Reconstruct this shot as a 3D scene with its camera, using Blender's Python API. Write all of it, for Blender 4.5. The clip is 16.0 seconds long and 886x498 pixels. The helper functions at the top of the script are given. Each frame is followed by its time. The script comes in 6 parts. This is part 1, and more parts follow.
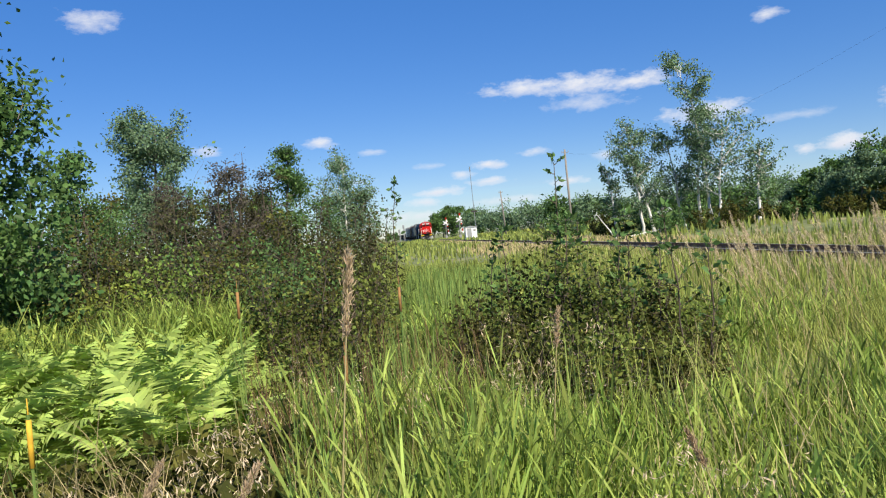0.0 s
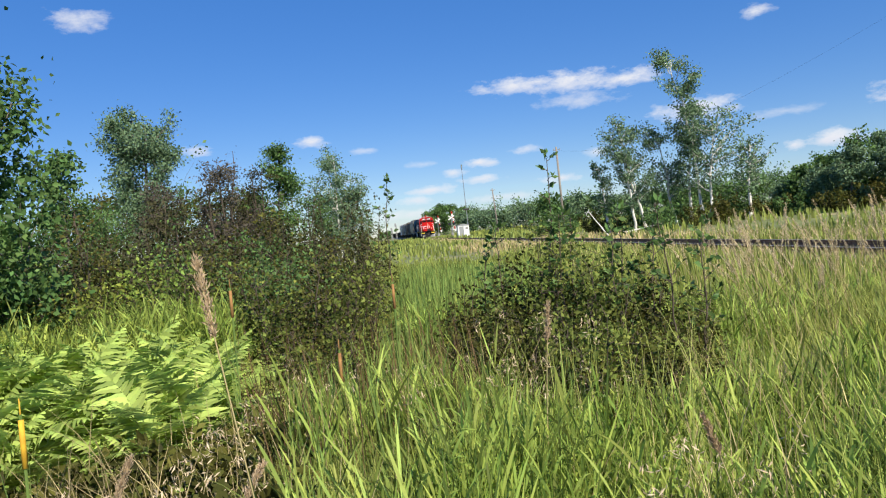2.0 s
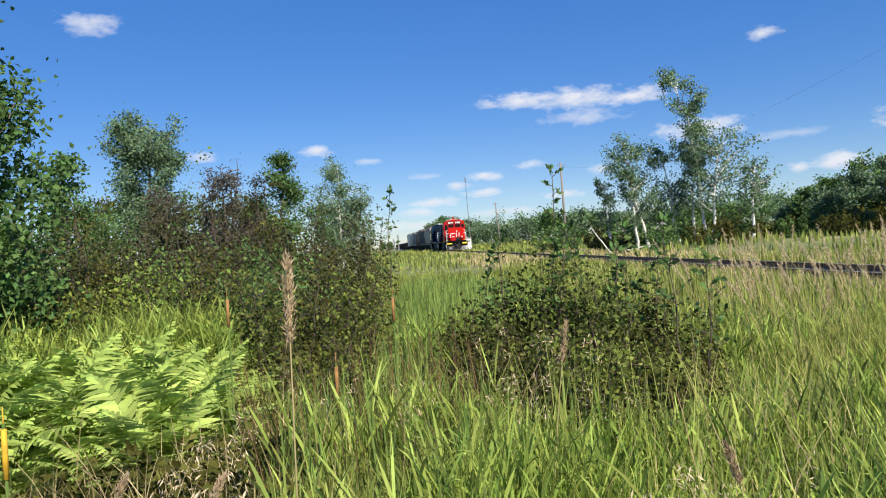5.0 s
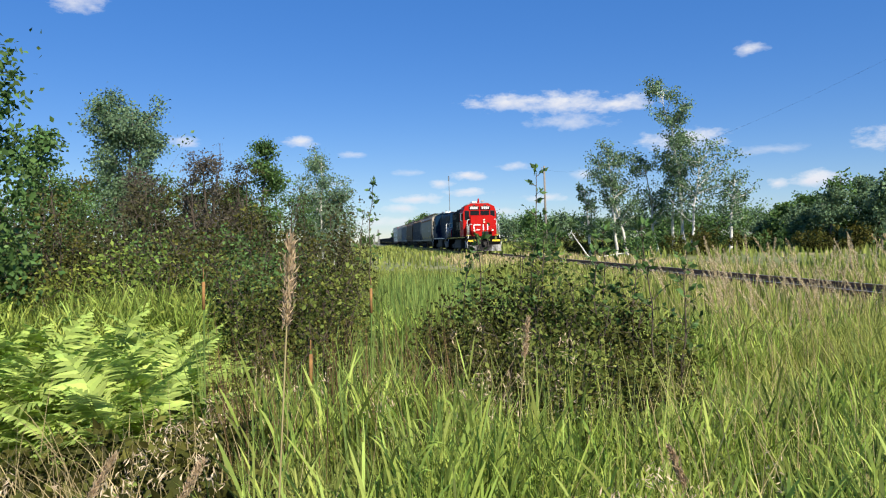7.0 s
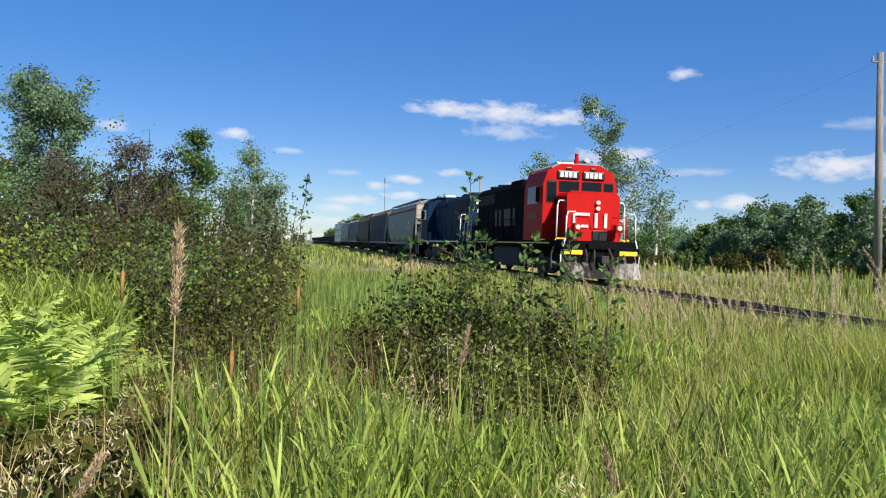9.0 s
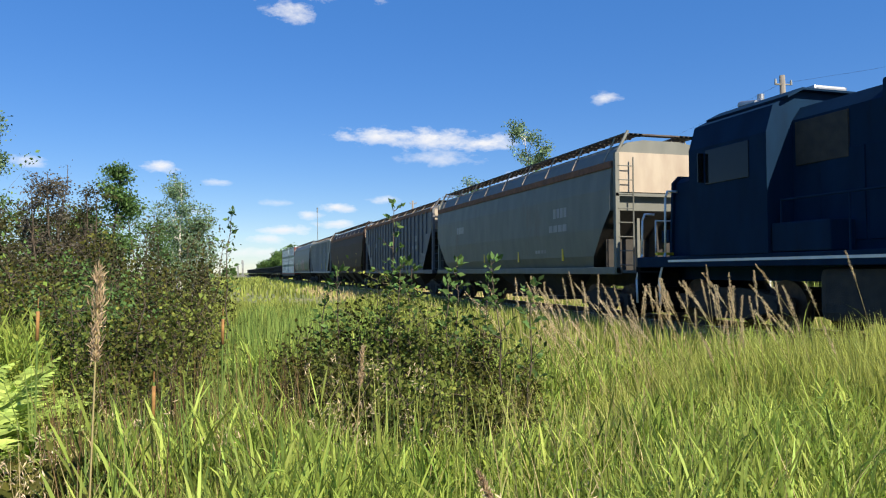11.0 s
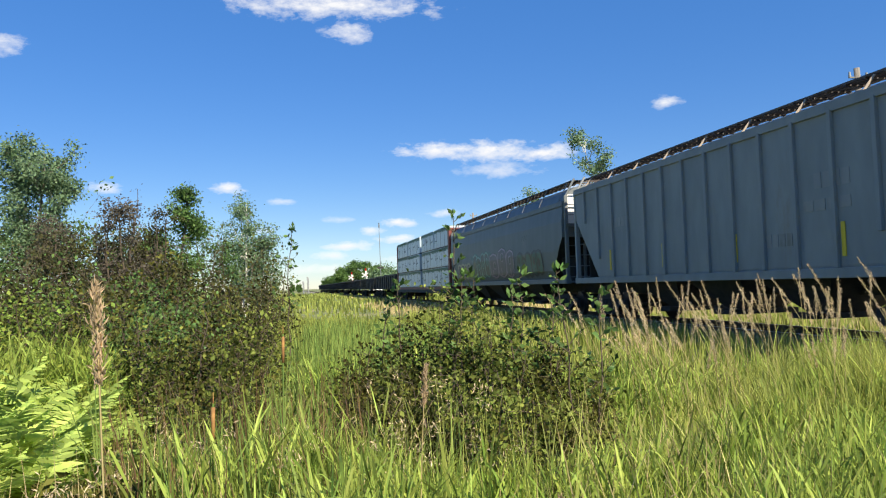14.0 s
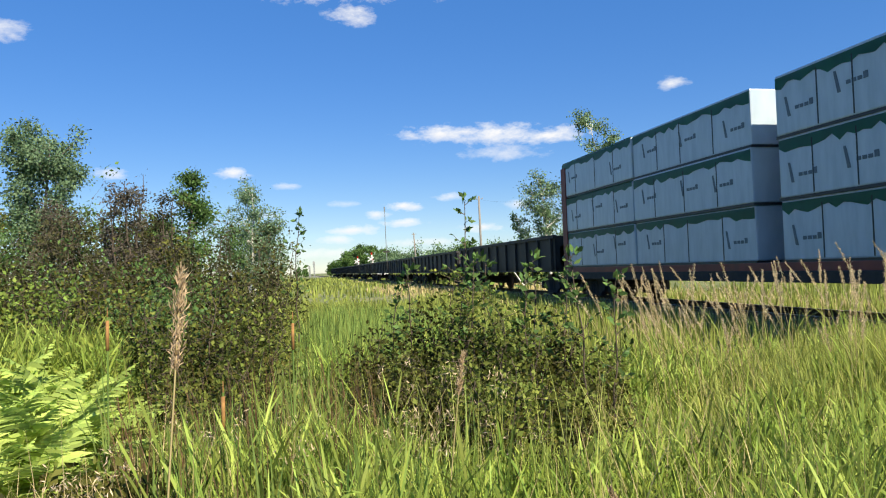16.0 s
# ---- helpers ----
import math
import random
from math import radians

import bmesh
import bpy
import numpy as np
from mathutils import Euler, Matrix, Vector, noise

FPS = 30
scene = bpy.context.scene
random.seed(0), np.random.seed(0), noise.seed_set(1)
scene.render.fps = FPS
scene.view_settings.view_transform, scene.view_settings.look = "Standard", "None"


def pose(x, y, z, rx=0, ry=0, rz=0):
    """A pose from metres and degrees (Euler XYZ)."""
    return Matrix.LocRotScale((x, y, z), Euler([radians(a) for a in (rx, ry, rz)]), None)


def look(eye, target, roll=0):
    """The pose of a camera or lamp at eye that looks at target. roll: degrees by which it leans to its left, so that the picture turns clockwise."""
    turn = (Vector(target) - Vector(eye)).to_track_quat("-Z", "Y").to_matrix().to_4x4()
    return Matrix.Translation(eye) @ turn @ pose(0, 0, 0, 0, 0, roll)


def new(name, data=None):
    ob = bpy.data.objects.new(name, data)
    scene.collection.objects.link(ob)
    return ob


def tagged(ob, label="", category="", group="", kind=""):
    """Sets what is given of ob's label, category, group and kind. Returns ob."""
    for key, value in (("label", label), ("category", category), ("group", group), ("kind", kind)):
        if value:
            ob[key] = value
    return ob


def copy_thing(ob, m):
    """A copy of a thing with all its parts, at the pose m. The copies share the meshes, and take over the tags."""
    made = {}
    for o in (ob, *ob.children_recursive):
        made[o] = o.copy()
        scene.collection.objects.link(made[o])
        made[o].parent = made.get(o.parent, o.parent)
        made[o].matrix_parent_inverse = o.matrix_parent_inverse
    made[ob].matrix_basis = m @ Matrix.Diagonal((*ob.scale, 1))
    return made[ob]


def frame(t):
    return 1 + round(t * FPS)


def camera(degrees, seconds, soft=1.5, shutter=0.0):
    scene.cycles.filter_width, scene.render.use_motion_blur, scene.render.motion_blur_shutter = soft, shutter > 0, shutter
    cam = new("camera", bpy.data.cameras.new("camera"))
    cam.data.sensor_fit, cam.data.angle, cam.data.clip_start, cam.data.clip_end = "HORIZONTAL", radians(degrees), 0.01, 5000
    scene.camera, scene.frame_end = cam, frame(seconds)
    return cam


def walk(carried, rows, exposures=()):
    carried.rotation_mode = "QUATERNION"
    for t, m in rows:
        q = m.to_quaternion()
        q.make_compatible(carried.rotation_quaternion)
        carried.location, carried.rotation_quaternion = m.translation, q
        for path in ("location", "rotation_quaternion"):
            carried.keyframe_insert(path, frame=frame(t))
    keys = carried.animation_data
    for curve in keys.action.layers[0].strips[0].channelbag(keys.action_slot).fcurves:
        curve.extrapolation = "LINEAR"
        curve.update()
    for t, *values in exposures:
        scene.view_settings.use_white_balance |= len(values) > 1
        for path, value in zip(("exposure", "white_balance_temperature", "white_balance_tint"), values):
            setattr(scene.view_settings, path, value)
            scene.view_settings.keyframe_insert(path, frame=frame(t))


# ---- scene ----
EYE = Vector((0.0, 0.0, 1.6))
RAIL = 0.355          # top of rail
TRACK = 11.0        # the track's middle, which runs along y


def aim(yaw, pitch, roll, dx, dy, dz):
    y, p = radians(yaw), radians(pitch)
    eye = EYE + Vector((dx, dy, dz))
    return look(eye, eye + Vector((math.sin(y) * math.cos(p), math.cos(y) * math.cos(p), math.sin(p))), -roll)


# ---- the camera: hand-held, on one spot; seconds, yaw, pitch, roll, and how far the eye has drifted
cam = camera(63.5, 16.0, soft=1.15)
PATH = [(0, 4.56, -1.26, 5.25, 0.00, 0.00, 0.00), (0.5, 4.69, -1.54, 5.75, 0.00, -0.04, 0.00), (1, 5.39, -1.54, 5.43, 0.01, -0.04, -0.00),
        (1.5, 5.39, -1.58, 5.77, -0.01, -0.01, -0.01), (2, 5.16, -1.46, 5.65, -0.01, 0.01, -0.01), (2.5, 5.22, -1.43, 6.10, -0.01, 0.03, -0.01),
        (3, 5.37, -1.40, 6.52, -0.01, 0.04, -0.01), (3.5, 5.29, -0.86, 5.93, -0.01, 0.06, 0.00), (4, 5.32, -0.33, 5.34, -0.00, 0.09, -0.00),
        (6.5, 5.75, -0.76, 1.81, -0.01, 0.09, -0.02), (7, 6.70, -0.71, 1.18, -0.01, 0.10, -0.03), (7.5, 7.54, -0.48, 0.35, -0.00, 0.12, -0.02),
        (8, 9.26, 0.06, -0.55, 0.01, 0.13, -0.02), (8.5, 10.69, 0.20, -0.84, 0.01, 0.12, -0.02), (9, 12.08, -0.37, -1.97, 0.00, 0.09, -0.03),
        (9.5, 14.19, -0.97, -1.79, 0.01, 0.05, -0.04), (9.7, 15.13, -0.83, -1.84, 0.03, 0.03, -0.03), (11.8, 17.51, 3.27, 0.84, 0.06, -0.06, -0.04),
        (12, 16.46, 3.30, 1.22, 0.05, -0.04, -0.04), (12.5, 15.26, 2.99, 1.75, 0.06, 0.02, -0.04), (13, 13.47, 3.07, 1.71, 0.11, 0.07, -0.04),
        (13.5, 12.49, 3.36, 2.03, 0.12, 0.11, -0.04), (14, 12.30, 2.88, 1.73, 0.11, 0.14, -0.04), (14.5, 11.66, 2.22, 1.87, 0.11, 0.16, -0.05),
        (15, 11.29, 2.11, 1.90, 0.09, 0.19, -0.05), (15.5, 11.41, 1.70, 2.12, 0.09, 0.22, -0.05), (16, 11.81, 1.58, 2.07, 0.09, 0.26, -0.03)]
walk(cam, [(t, aim(*v)) for t, *v in PATH],
     exposures=[(0.0, 0.55, 6500, 10), (9.5, 0.55, 6500, 10), (12.0, 0.80, 6950, 8), (16.0, 0.78, 6950, 8)])

# ---- sky, clouds and sun
SUN_TO = Vector((0.30, -0.73, 0.66)).normalized()
# azimuth from the track's direction towards x, elevation, half width, half height (degrees), density
CLOUDS = [(12.2, 10.75, 3.6, 0.75, 1.0), (16.2, 10.5, 4.2, 0.95, 1.0), (20.6, 10.2, 3.2, 0.75, 1.0), (17.0, 9.0, 3.6, 0.7, 0.55), (-20.1, 17.1, 2.1, 0.9, 0.8), (25.4, 7.2, 3.4, 1.0, 1.0),
          (8.7, 5.1, 1.6, 0.45, 1.0), (6.5, 4.5, 1.4, 0.4, 0.8), (8.7, 3.8, 1.7, 0.4, 0.9), (4.8, 3.3, 2.2, 0.45, 0.9),
          (3.3, 2.6, 1.8, 0.4, 0.8), (-4.4, 7.9, 1.4, 0.5, 0.95), (-12.9, 7.8, 1.4, 0.5, 0.85), (12.7, 5.7, 1.5, 0.35, 0.7),
          (15.1, 3.2, 1.7, 0.45, 0.95), (31.8, 3.6, 0.8, 0.45, 0.9), (34.5, 3.8, 2.2, 0.7, 1.0), (30.1, 13.3, 1.2, 0.55, 0.9),
          (17.9, 4.9, 1.3, 0.4, 0.6), (-0.3, 6.9, 1.3, 0.32, 0.6), (31.3, 6.1, 2.7, 0.4, 0.4), (4.1, 5.4, 1.5, 0.3, 0.45),
          (3.9, 21.8, 8.0, 1.2, 1.0), (5.2, 19.8, 2.0, 0.85, 0.9), (40.9, 6.4, 4.8, 1.1, 0.95), (42.1, 9.3, 2.2, 0.5, 0.4),
          (2.3, 1.5, 3.4, 0.45, 0.6), (10.5, 2.2, 3.0, 0.35, 0.55), (-1.5, 4.6, 1.6, 0.3, 0.4)]


def build_world():
    w = bpy.data.worlds.new("sky")
    w.use_nodes = True
    scene.world = w
    nt = w.node_tree
    nt.nodes.clear()
    add = nt.nodes.new

    def math_node(op, a, b=None, clamp=False):
        n = add("ShaderNodeMath")
        n.operation, n.use_clamp = op, clamp
        for i, v in enumerate((a, b)):
            if v is None:
                continue
            if isinstance(v, (int, float)):
                n.inputs[i].default_value = v
            else:
                nt.links.new(v, n.inputs[i])
        return n.outputs[0]

    sky = add("ShaderNodeTexSky")
    sky.sky_type, sky.sun_disc = "NISHITA", False
    sky.sun_elevation = math.asin(SUN_TO.z)
    sky.sun_rotation = math.atan2(SUN_TO.x, SUN_TO.y)
    sky.air_density, sky.dust_density, sky.ozone_density, sky.altitude = 1.0, 0.0, 3.0, 300
    co = add("ShaderNodeTexCoord").outputs["Generated"]
    noise_node = add("ShaderNodeTexNoise")
    noise_node.inputs["Scale"].default_value = 38
    noise_node.inputs["Detail"].default_value = 7
    noise_node.inputs["Roughness"].default_value = 0.62
    squash = add("ShaderNodeMapping")
    squash.inputs["Scale"].default_value = (1, 1, 2.2)
    nt.links.new(co, squash.inputs["Vector"])
    nt.links.new(squash.outputs[0], noise_node.inputs["Vector"])
    rough = math_node("SUBTRACT", noise_node.outputs["Fac"], 0.5)
    total, low = None, None
    for az, el, hw, hh, dens in CLOUDS:
        a, e = radians(az), radians(el)
        mid = Vector((math.sin(a) * math.cos(e), math.cos(a) * math.cos(e), math.sin(e)))
        side = Vector((math.cos(a), -math.sin(a), 0))
        up = side.cross(mid)
        sub = add("ShaderNodeVectorMath")
        sub.operation = "SUBTRACT"
        nt.links.new(co, sub.inputs[0])
        sub.inputs[1].default_value = mid
        uv = []
        for axis, half in ((side, hw), (up, hh)):
            dot = add("ShaderNodeVectorMath")
            dot.operation = "DOT_PRODUCT"
            nt.links.new(sub.outputs[0], dot.inputs[0])
            dot.inputs[1].default_value = axis / math.sin(radians(half))
            uv.append(dot.outputs["Value"])
        d = math_node("ADD", math_node("MULTIPLY", uv[0], uv[0]), math_node("MULTIPLY", uv[1], uv[1]))
        d = math_node("SQRT", d)
        # ragged edge, a flatter underside
        v = math_node("SUBTRACT", 1.0, d)
        v = math_node("ADD", v, math_node("MULTIPLY", rough, 2.3))
        v = math_node("MULTIPLY", v, 1.0, True)
        near = math_node("SUBTRACT", 1.9, d, True)
        v = math_node("MULTIPLY", math_node("MULTIPLY", v, near), dens)
        shade = math_node("MULTIPLY", math_node("MULTIPLY_ADD", uv[1], -0.45), v, True)
        total = v if total is None else math_node("MAXIMUM", total, v)
        low = shade if low is None else math_node("MAXIMUM", low, shade)
    white = add("ShaderNodeMixRGB")
    white.inputs[1].default_value = (8.0, 8.0, 8.1, 1)
    white.inputs[2].default_value = (5.6, 6.0, 7.2, 1)
    nt.links.new(low, white.inputs[0])
    mix = add("ShaderNodeMixRGB")
    nt.links.new(total, mix.inputs[0])
    deep = add("ShaderNodeHueSaturation")
    deep.inputs["Saturation"].default_value = 1.32
    deep.inputs["Hue"].default_value = 0.513
    nt.links.new(sky.outputs[0], deep.inputs["Color"])
    clear = add("ShaderNodeMixRGB")
    clear.inputs[0].default_value = 0.41
    clear.inputs[2].default_value = (0.60, 2.25, 6.4, 1)
    nt.links.new(deep.outputs[0], clear.inputs[1])
    nt.links.new(clear.outputs[0], mix.inputs[1])
    nt.links.new(white.outputs[0], mix.inputs[2])
    bg = add("ShaderNodeBackground")
    bg.inputs["Strength"].default_value = 0.081
    nt.links.new(mix.outputs[0], bg.inputs[0])
    nt.links.new(bg.outputs[0], add("ShaderNodeOutputWorld").inputs[0])


build_world()
sun = new("sun", bpy.data.lights.new("sun", "SUN"))
sun.data.energy, sun.data.angle, sun.data.color = 5.0, radians(0.53), (1.0, 0.93, 0.80)
sun.matrix_world = look(SUN_TO * 60, (0, 0, 0))


# ---- materials
def material(name, colour, rough=0.6, metal=0.0, colour2=None, scale=6.0, stretch=(1, 1, 1), bump=0.0, bump_scale=40.0,
             island=0.0, through_light=0.0, spec=0.5, grime=None, grime_scale=1.5, grime_at=0.5, glow=0.0):
    """colour to colour2 by noise; grime: a third colour in larger patches; island: value spread piece by piece."""
    m = bpy.data.materials.new(name)
    m.use_nodes = True
    nt = m.node_tree
    bsdf, out = nt.nodes["Principled BSDF"], nt.nodes["Material Output"]
    add, link = nt.nodes.new, nt.links.new
    bsdf.inputs["Roughness"].default_value = rough
    bsdf.inputs["Metallic"].default_value = metal
    bsdf.inputs["Specular IOR Level"].default_value = spec
    c2 = colour2 or tuple(v * 0.75 for v in colour)
    co = add("ShaderNodeTexCoord").outputs["Object"]
    mp = add("ShaderNodeMapping")
    mp.inputs["Scale"].default_value = stretch
    link(co, mp.inputs["Vector"])
    nz = add("ShaderNodeTexNoise")
    nz.inputs["Scale"].default_value, nz.inputs["Detail"].default_value = scale, 6
    link(mp.outputs[0], nz.inputs["Vector"])
    ramp = add("ShaderNodeValToRGB")
    ramp.color_ramp.elements[0].position, ramp.color_ramp.elements[1].position = 0.34, 0.66
    ramp.color_ramp.elements[0].color, ramp.color_ramp.elements[1].color = (*c2, 1), (*colour, 1)
    link(nz.outputs["Fac"], ramp.inputs[0])
    col = ramp.outputs[0]
    if grime:
        g = add("ShaderNodeTexNoise")
        g.inputs["Scale"].default_value, g.inputs["Detail"].default_value = grime_scale, 8
        g.inputs["Roughness"].default_value = 0.65
        link(mp.outputs[0], g.inputs["Vector"])
        gr = add("ShaderNodeValToRGB")
        gr.color_ramp.elements[0].position, gr.color_ramp.elements[1].position = grime_at, grime_at + 0.16
        link(g.outputs["Fac"], gr.inputs[0])
        mx = add("ShaderNodeMixRGB")
        link(gr.outputs[0], mx.inputs[0])
        link(col, mx.inputs[1])
        mx.inputs[2].default_value = (*grime, 1)
        col = mx.outputs[0]
    if island:
        geo = add("ShaderNodeNewGeometry")
        hsv = add("ShaderNodeHueSaturation")
        mr = add("ShaderNodeMapRange")
        mr.inputs["To Min"].default_value, mr.inputs["To Max"].default_value = 1 - island, 1 + island
        link(geo.outputs["Random Per Island"], mr.inputs[0])
        link(mr.outputs[0], hsv.inputs["Value"])
        mh = add("ShaderNodeMapRange")
        mh.inputs["To Min"].default_value, mh.inputs["To Max"].default_value = 0.5 + 0.022 * island, 0.5 - 0.03 * island
        fr = add("ShaderNodeMath")
        fr.operation = "FRACT"
        ml = add("ShaderNodeMath")
        ml.operation = "MULTIPLY"
        ml.inputs[1].default_value = 7.31
        link(geo.outputs["Random Per Island"], ml.inputs[0])
        link(ml.outputs[0], fr.inputs[0])
        link(fr.outputs[0], mh.inputs[0])
        link(mh.outputs[0], hsv.inputs["Hue"])
        link(col, hsv.inputs["Color"])
        col = hsv.outputs[0]
    link(col, bsdf.inputs["Base Color"])
    if glow:
        bsdf.inputs["Emission Color"].default_value = (1, 0.93, 0.78, 1)
        bsdf.inputs["Emission Strength"].default_value = glow
    if bump:
        b = add("ShaderNodeTexNoise")
        b.inputs["Scale"].default_value, b.inputs["Detail"].default_value = bump_scale, 4
        link(mp.outputs[0], b.inputs["Vector"])
        bn = add("ShaderNodeBump")
        bn.inputs["Strength"].default_value, bn.inputs["Distance"].default_value = bump, 0.02
        link(b.outputs["Fac"], bn.inputs["Height"])
        link(bn.outputs[0], bsdf.inputs["Normal"])
    if through_light:
        tr = add("ShaderNodeBsdfTranslucent")
        link(col, tr.inputs["Color"])
        ms = add("ShaderNodeMixShader")
        ms.inputs[0].default_value = through_light
        link(bsdf.outputs[0], ms.inputs[1])
        link(tr.outputs[0], ms.inputs[2])
        link(ms.outputs[0], out.inputs[0])
    return m


def leafy(name, colour, colour2, spread=0.35, thru=0.35, rough=0.5, scale=1.5):
    return material(name, colour, rough, 0, colour2, scale, island=spread, through_light=thru, spec=0.10)


M = {
    "soil": material("soil", (0.20, 0.22, 0.07), 0.95, 0, (0.11, 0.13, 0.04), 1.3, bump=0.8, bump_scale=9,
                     grime=(0.32, 0.27, 0.13), grime_scale=0.25, grime_at=0.52),
    "ballast": material("ballast", (0.37, 0.33, 0.26), 0.95, 0, (0.19, 0.165, 0.13), 22, bump=1.0, bump_scale=30,
                        grime=(0.20, 0.18, 0.09), grime_scale=0.8),
    "tie": material("tie_wood", (0.17, 0.14, 0.115), 0.9, 0, (0.09, 0.075, 0.06), 9, (1, 6, 6), bump=0.4),
    "rail": material("rail_steel", (0.24, 0.16, 0.105), 0.85, 0.0, (0.15, 0.10, 0.065), 14, spec=0.2),
    "railtop": material("rail_head", (0.40, 0.37, 0.34), 0.5, 0.7, (0.3, 0.27, 0.25), 14),
    "grass": leafy("lush_grass", (0.42, 0.50, 0.12), (0.22, 0.31, 0.055), 0.65, 0.45),
    "grass3": leafy("pale_grass", (0.50, 0.53, 0.16), (0.36, 0.40, 0.10), 0.35, 0.4),
    "grass2": leafy("field_grass", (0.36, 0.40, 0.11), (0.22, 0.27, 0.06), 0.45, 0.4),
    "straw": leafy("dry_grass", (0.58, 0.47, 0.25), (0.42, 0.34, 0.16), 0.35, 0.25, 0.7),
    "reed": leafy("reed_leaf", (0.26, 0.35, 0.09), (0.15, 0.23, 0.06), 0.45),
    "weed": leafy("weed_leaf", (0.25, 0.34, 0.07), (0.14, 0.22, 0.045), 0.5),
    "plume": leafy("reed_plume", (0.78, 0.64, 0.44), (0.60, 0.46, 0.29), 0.3, 0.3, 0.8),
    "plume_rust": leafy("rusty_plume", (0.60, 0.46, 0.30), (0.43, 0.31, 0.19), 0.3, 0.3, 0.8),
    "fern": leafy("fern_frond", (0.50, 0.60, 0.17), (0.34, 0.46, 0.10), 0.35, 0.35),
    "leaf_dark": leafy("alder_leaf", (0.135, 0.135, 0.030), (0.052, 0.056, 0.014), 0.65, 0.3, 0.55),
    "leaf_bush": leafy("bush_leaf", (0.23, 0.27, 0.06), (0.095, 0.12, 0.026), 0.65, 0.3, 0.55),
    "leaf_mid": leafy("poplar_leaf", (0.13, 0.22, 0.065), (0.07, 0.135, 0.04), 0.5, 0.3, 0.42),
    "leaf_pale": leafy("aspen_leaf", (0.19, 0.28, 0.15), (0.11, 0.18, 0.09), 0.45, 0.3, 0.4),
    "leaf_brown": leafy("brown_brush", (0.080, 0.080, 0.032), (0.036, 0.038, 0.016), 0.6, 0.2, 0.7),
    "leaf_twiggy": leafy("twiggy_brush", (0.13, 0.115, 0.085), (0.07, 0.062, 0.048), 0.5, 0.2, 0.7),
    "leaf_rust": leafy("rusty_leaf", (0.19, 0.12, 0.06), (0.12, 0.08, 0.04), 0.4, 0.2, 0.7),
    "leaf_yellow": leafy("yellow_leaf", (0.33, 0.36, 0.07), (0.22, 0.27, 0.05), 0.35, 0.35),
    "bark": material("grey_bark", (0.20, 0.17, 0.14), 0.9, 0, (0.10, 0.085, 0.07), 12, bump=0.5),
    "birch": material("white_bark", (0.74, 0.71, 0.65), 0.8, 0, (0.55, 0.52, 0.46), 5, (1, 1, 3), grime=(0.10, 0.09, 0.08), grime_scale=6, grime_at=0.6),
    "twig": material("brown_twig", (0.12, 0.09, 0.06), 0.9, 0, (0.065, 0.05, 0.035), 12),
    "cattail": material("cattail_spike", (0.36, 0.19, 0.06), 0.9, 0, (0.24, 0.12, 0.04), 30),
    "cattail_yellow": material("yellow_spike", (0.72, 0.42, 0.03), 0.8, 0, (0.55, 0.30, 0.02), 30),
    "pole": material("pole_wood", (0.27, 0.24, 0.20), 0.9, 0, (0.17, 0.15, 0.13), 7, (4, 4, 0.4), bump=0.3),
}


# ---- builders
def mesh_of(name, verts, faces, mats, smooth=False):
    """One mesh from arrays: verts (n, 3), faces (m, 3) or (m, 4)."""
    me = bpy.data.meshes.new(name)
    verts, faces = np.asarray(verts, np.float32), np.asarray(faces, np.int32)
    k = faces.shape[1]
    me.vertices.add(len(verts))
    me.vertices.foreach_set("co", verts.ravel())
    me.loops.add(faces.size)
    me.loops.foreach_set("vertex_index", faces.ravel())
    me.polygons.add(len(faces))
    me.polygons.foreach_set("loop_start", np.arange(0, faces.size, k, dtype=np.int32))
    me.polygons.foreach_set("loop_total", np.full(len(faces), k, np.int32))
    if smooth:
        me.polygons.foreach_set("use_smooth", np.ones(len(faces), bool))
    me.update()
    me.materials.append(mats)
    return me


def empty(name, m=None):
    ob = new(name)
    ob.empty_display_size = 0.2
    if m is not None:
        ob.matrix_world = m
    return ob


def part(name, bm, mat, parent, label="", smooth=False):
    me = bpy.data.meshes.new(name)
    bmesh.ops.recalc_face_normals(bm, faces=bm.faces)
    if smooth:
        for f in bm.faces:
            f.smooth = True
    bm.to_mesh(me)
    bm.free()
    me.materials.append(mat)
    ob = new(name, me)
    ob.parent = parent
    if label:
        tagged(ob, label)
    return ob


def part_np(name, verts, faces, mat, parent, label="", smooth=False):
    ob = new(name, mesh_of(name, verts, faces, mat, smooth))
    ob.parent = parent
    if label:
        tagged(ob, label)
    return ob


def share(name, ob, parent, m):
    """A further piece on the mesh of ob."""
    o = new(name, ob.data)
    o.parent = parent
    o.matrix_basis = m
    return o


def bx(bm, x0, x1, y0, y1, z0, z1, bevel=0.0):
    g = bmesh.ops.create_cube(bm, size=1.0, matrix=Matrix.Translation(((x0 + x1) / 2, (y0 + y1) / 2, (z0 + z1) / 2))
                              @ Matrix.Diagonal((x1 - x0, y1 - y0, z1 - z0, 1)))
    if bevel:
        edges = list({e for v in g["verts"] for e in v.link_edges})
        bmesh.ops.bevel(bm, geom=edges, offset=bevel, segments=2, affect="EDGES", profile=0.6)
    return bm


def box(x0, x1, y0, y1, z0, z1, bevel=0.0):
    return bx(bmesh.new(), x0, x1, y0, y1, z0, z1, bevel)


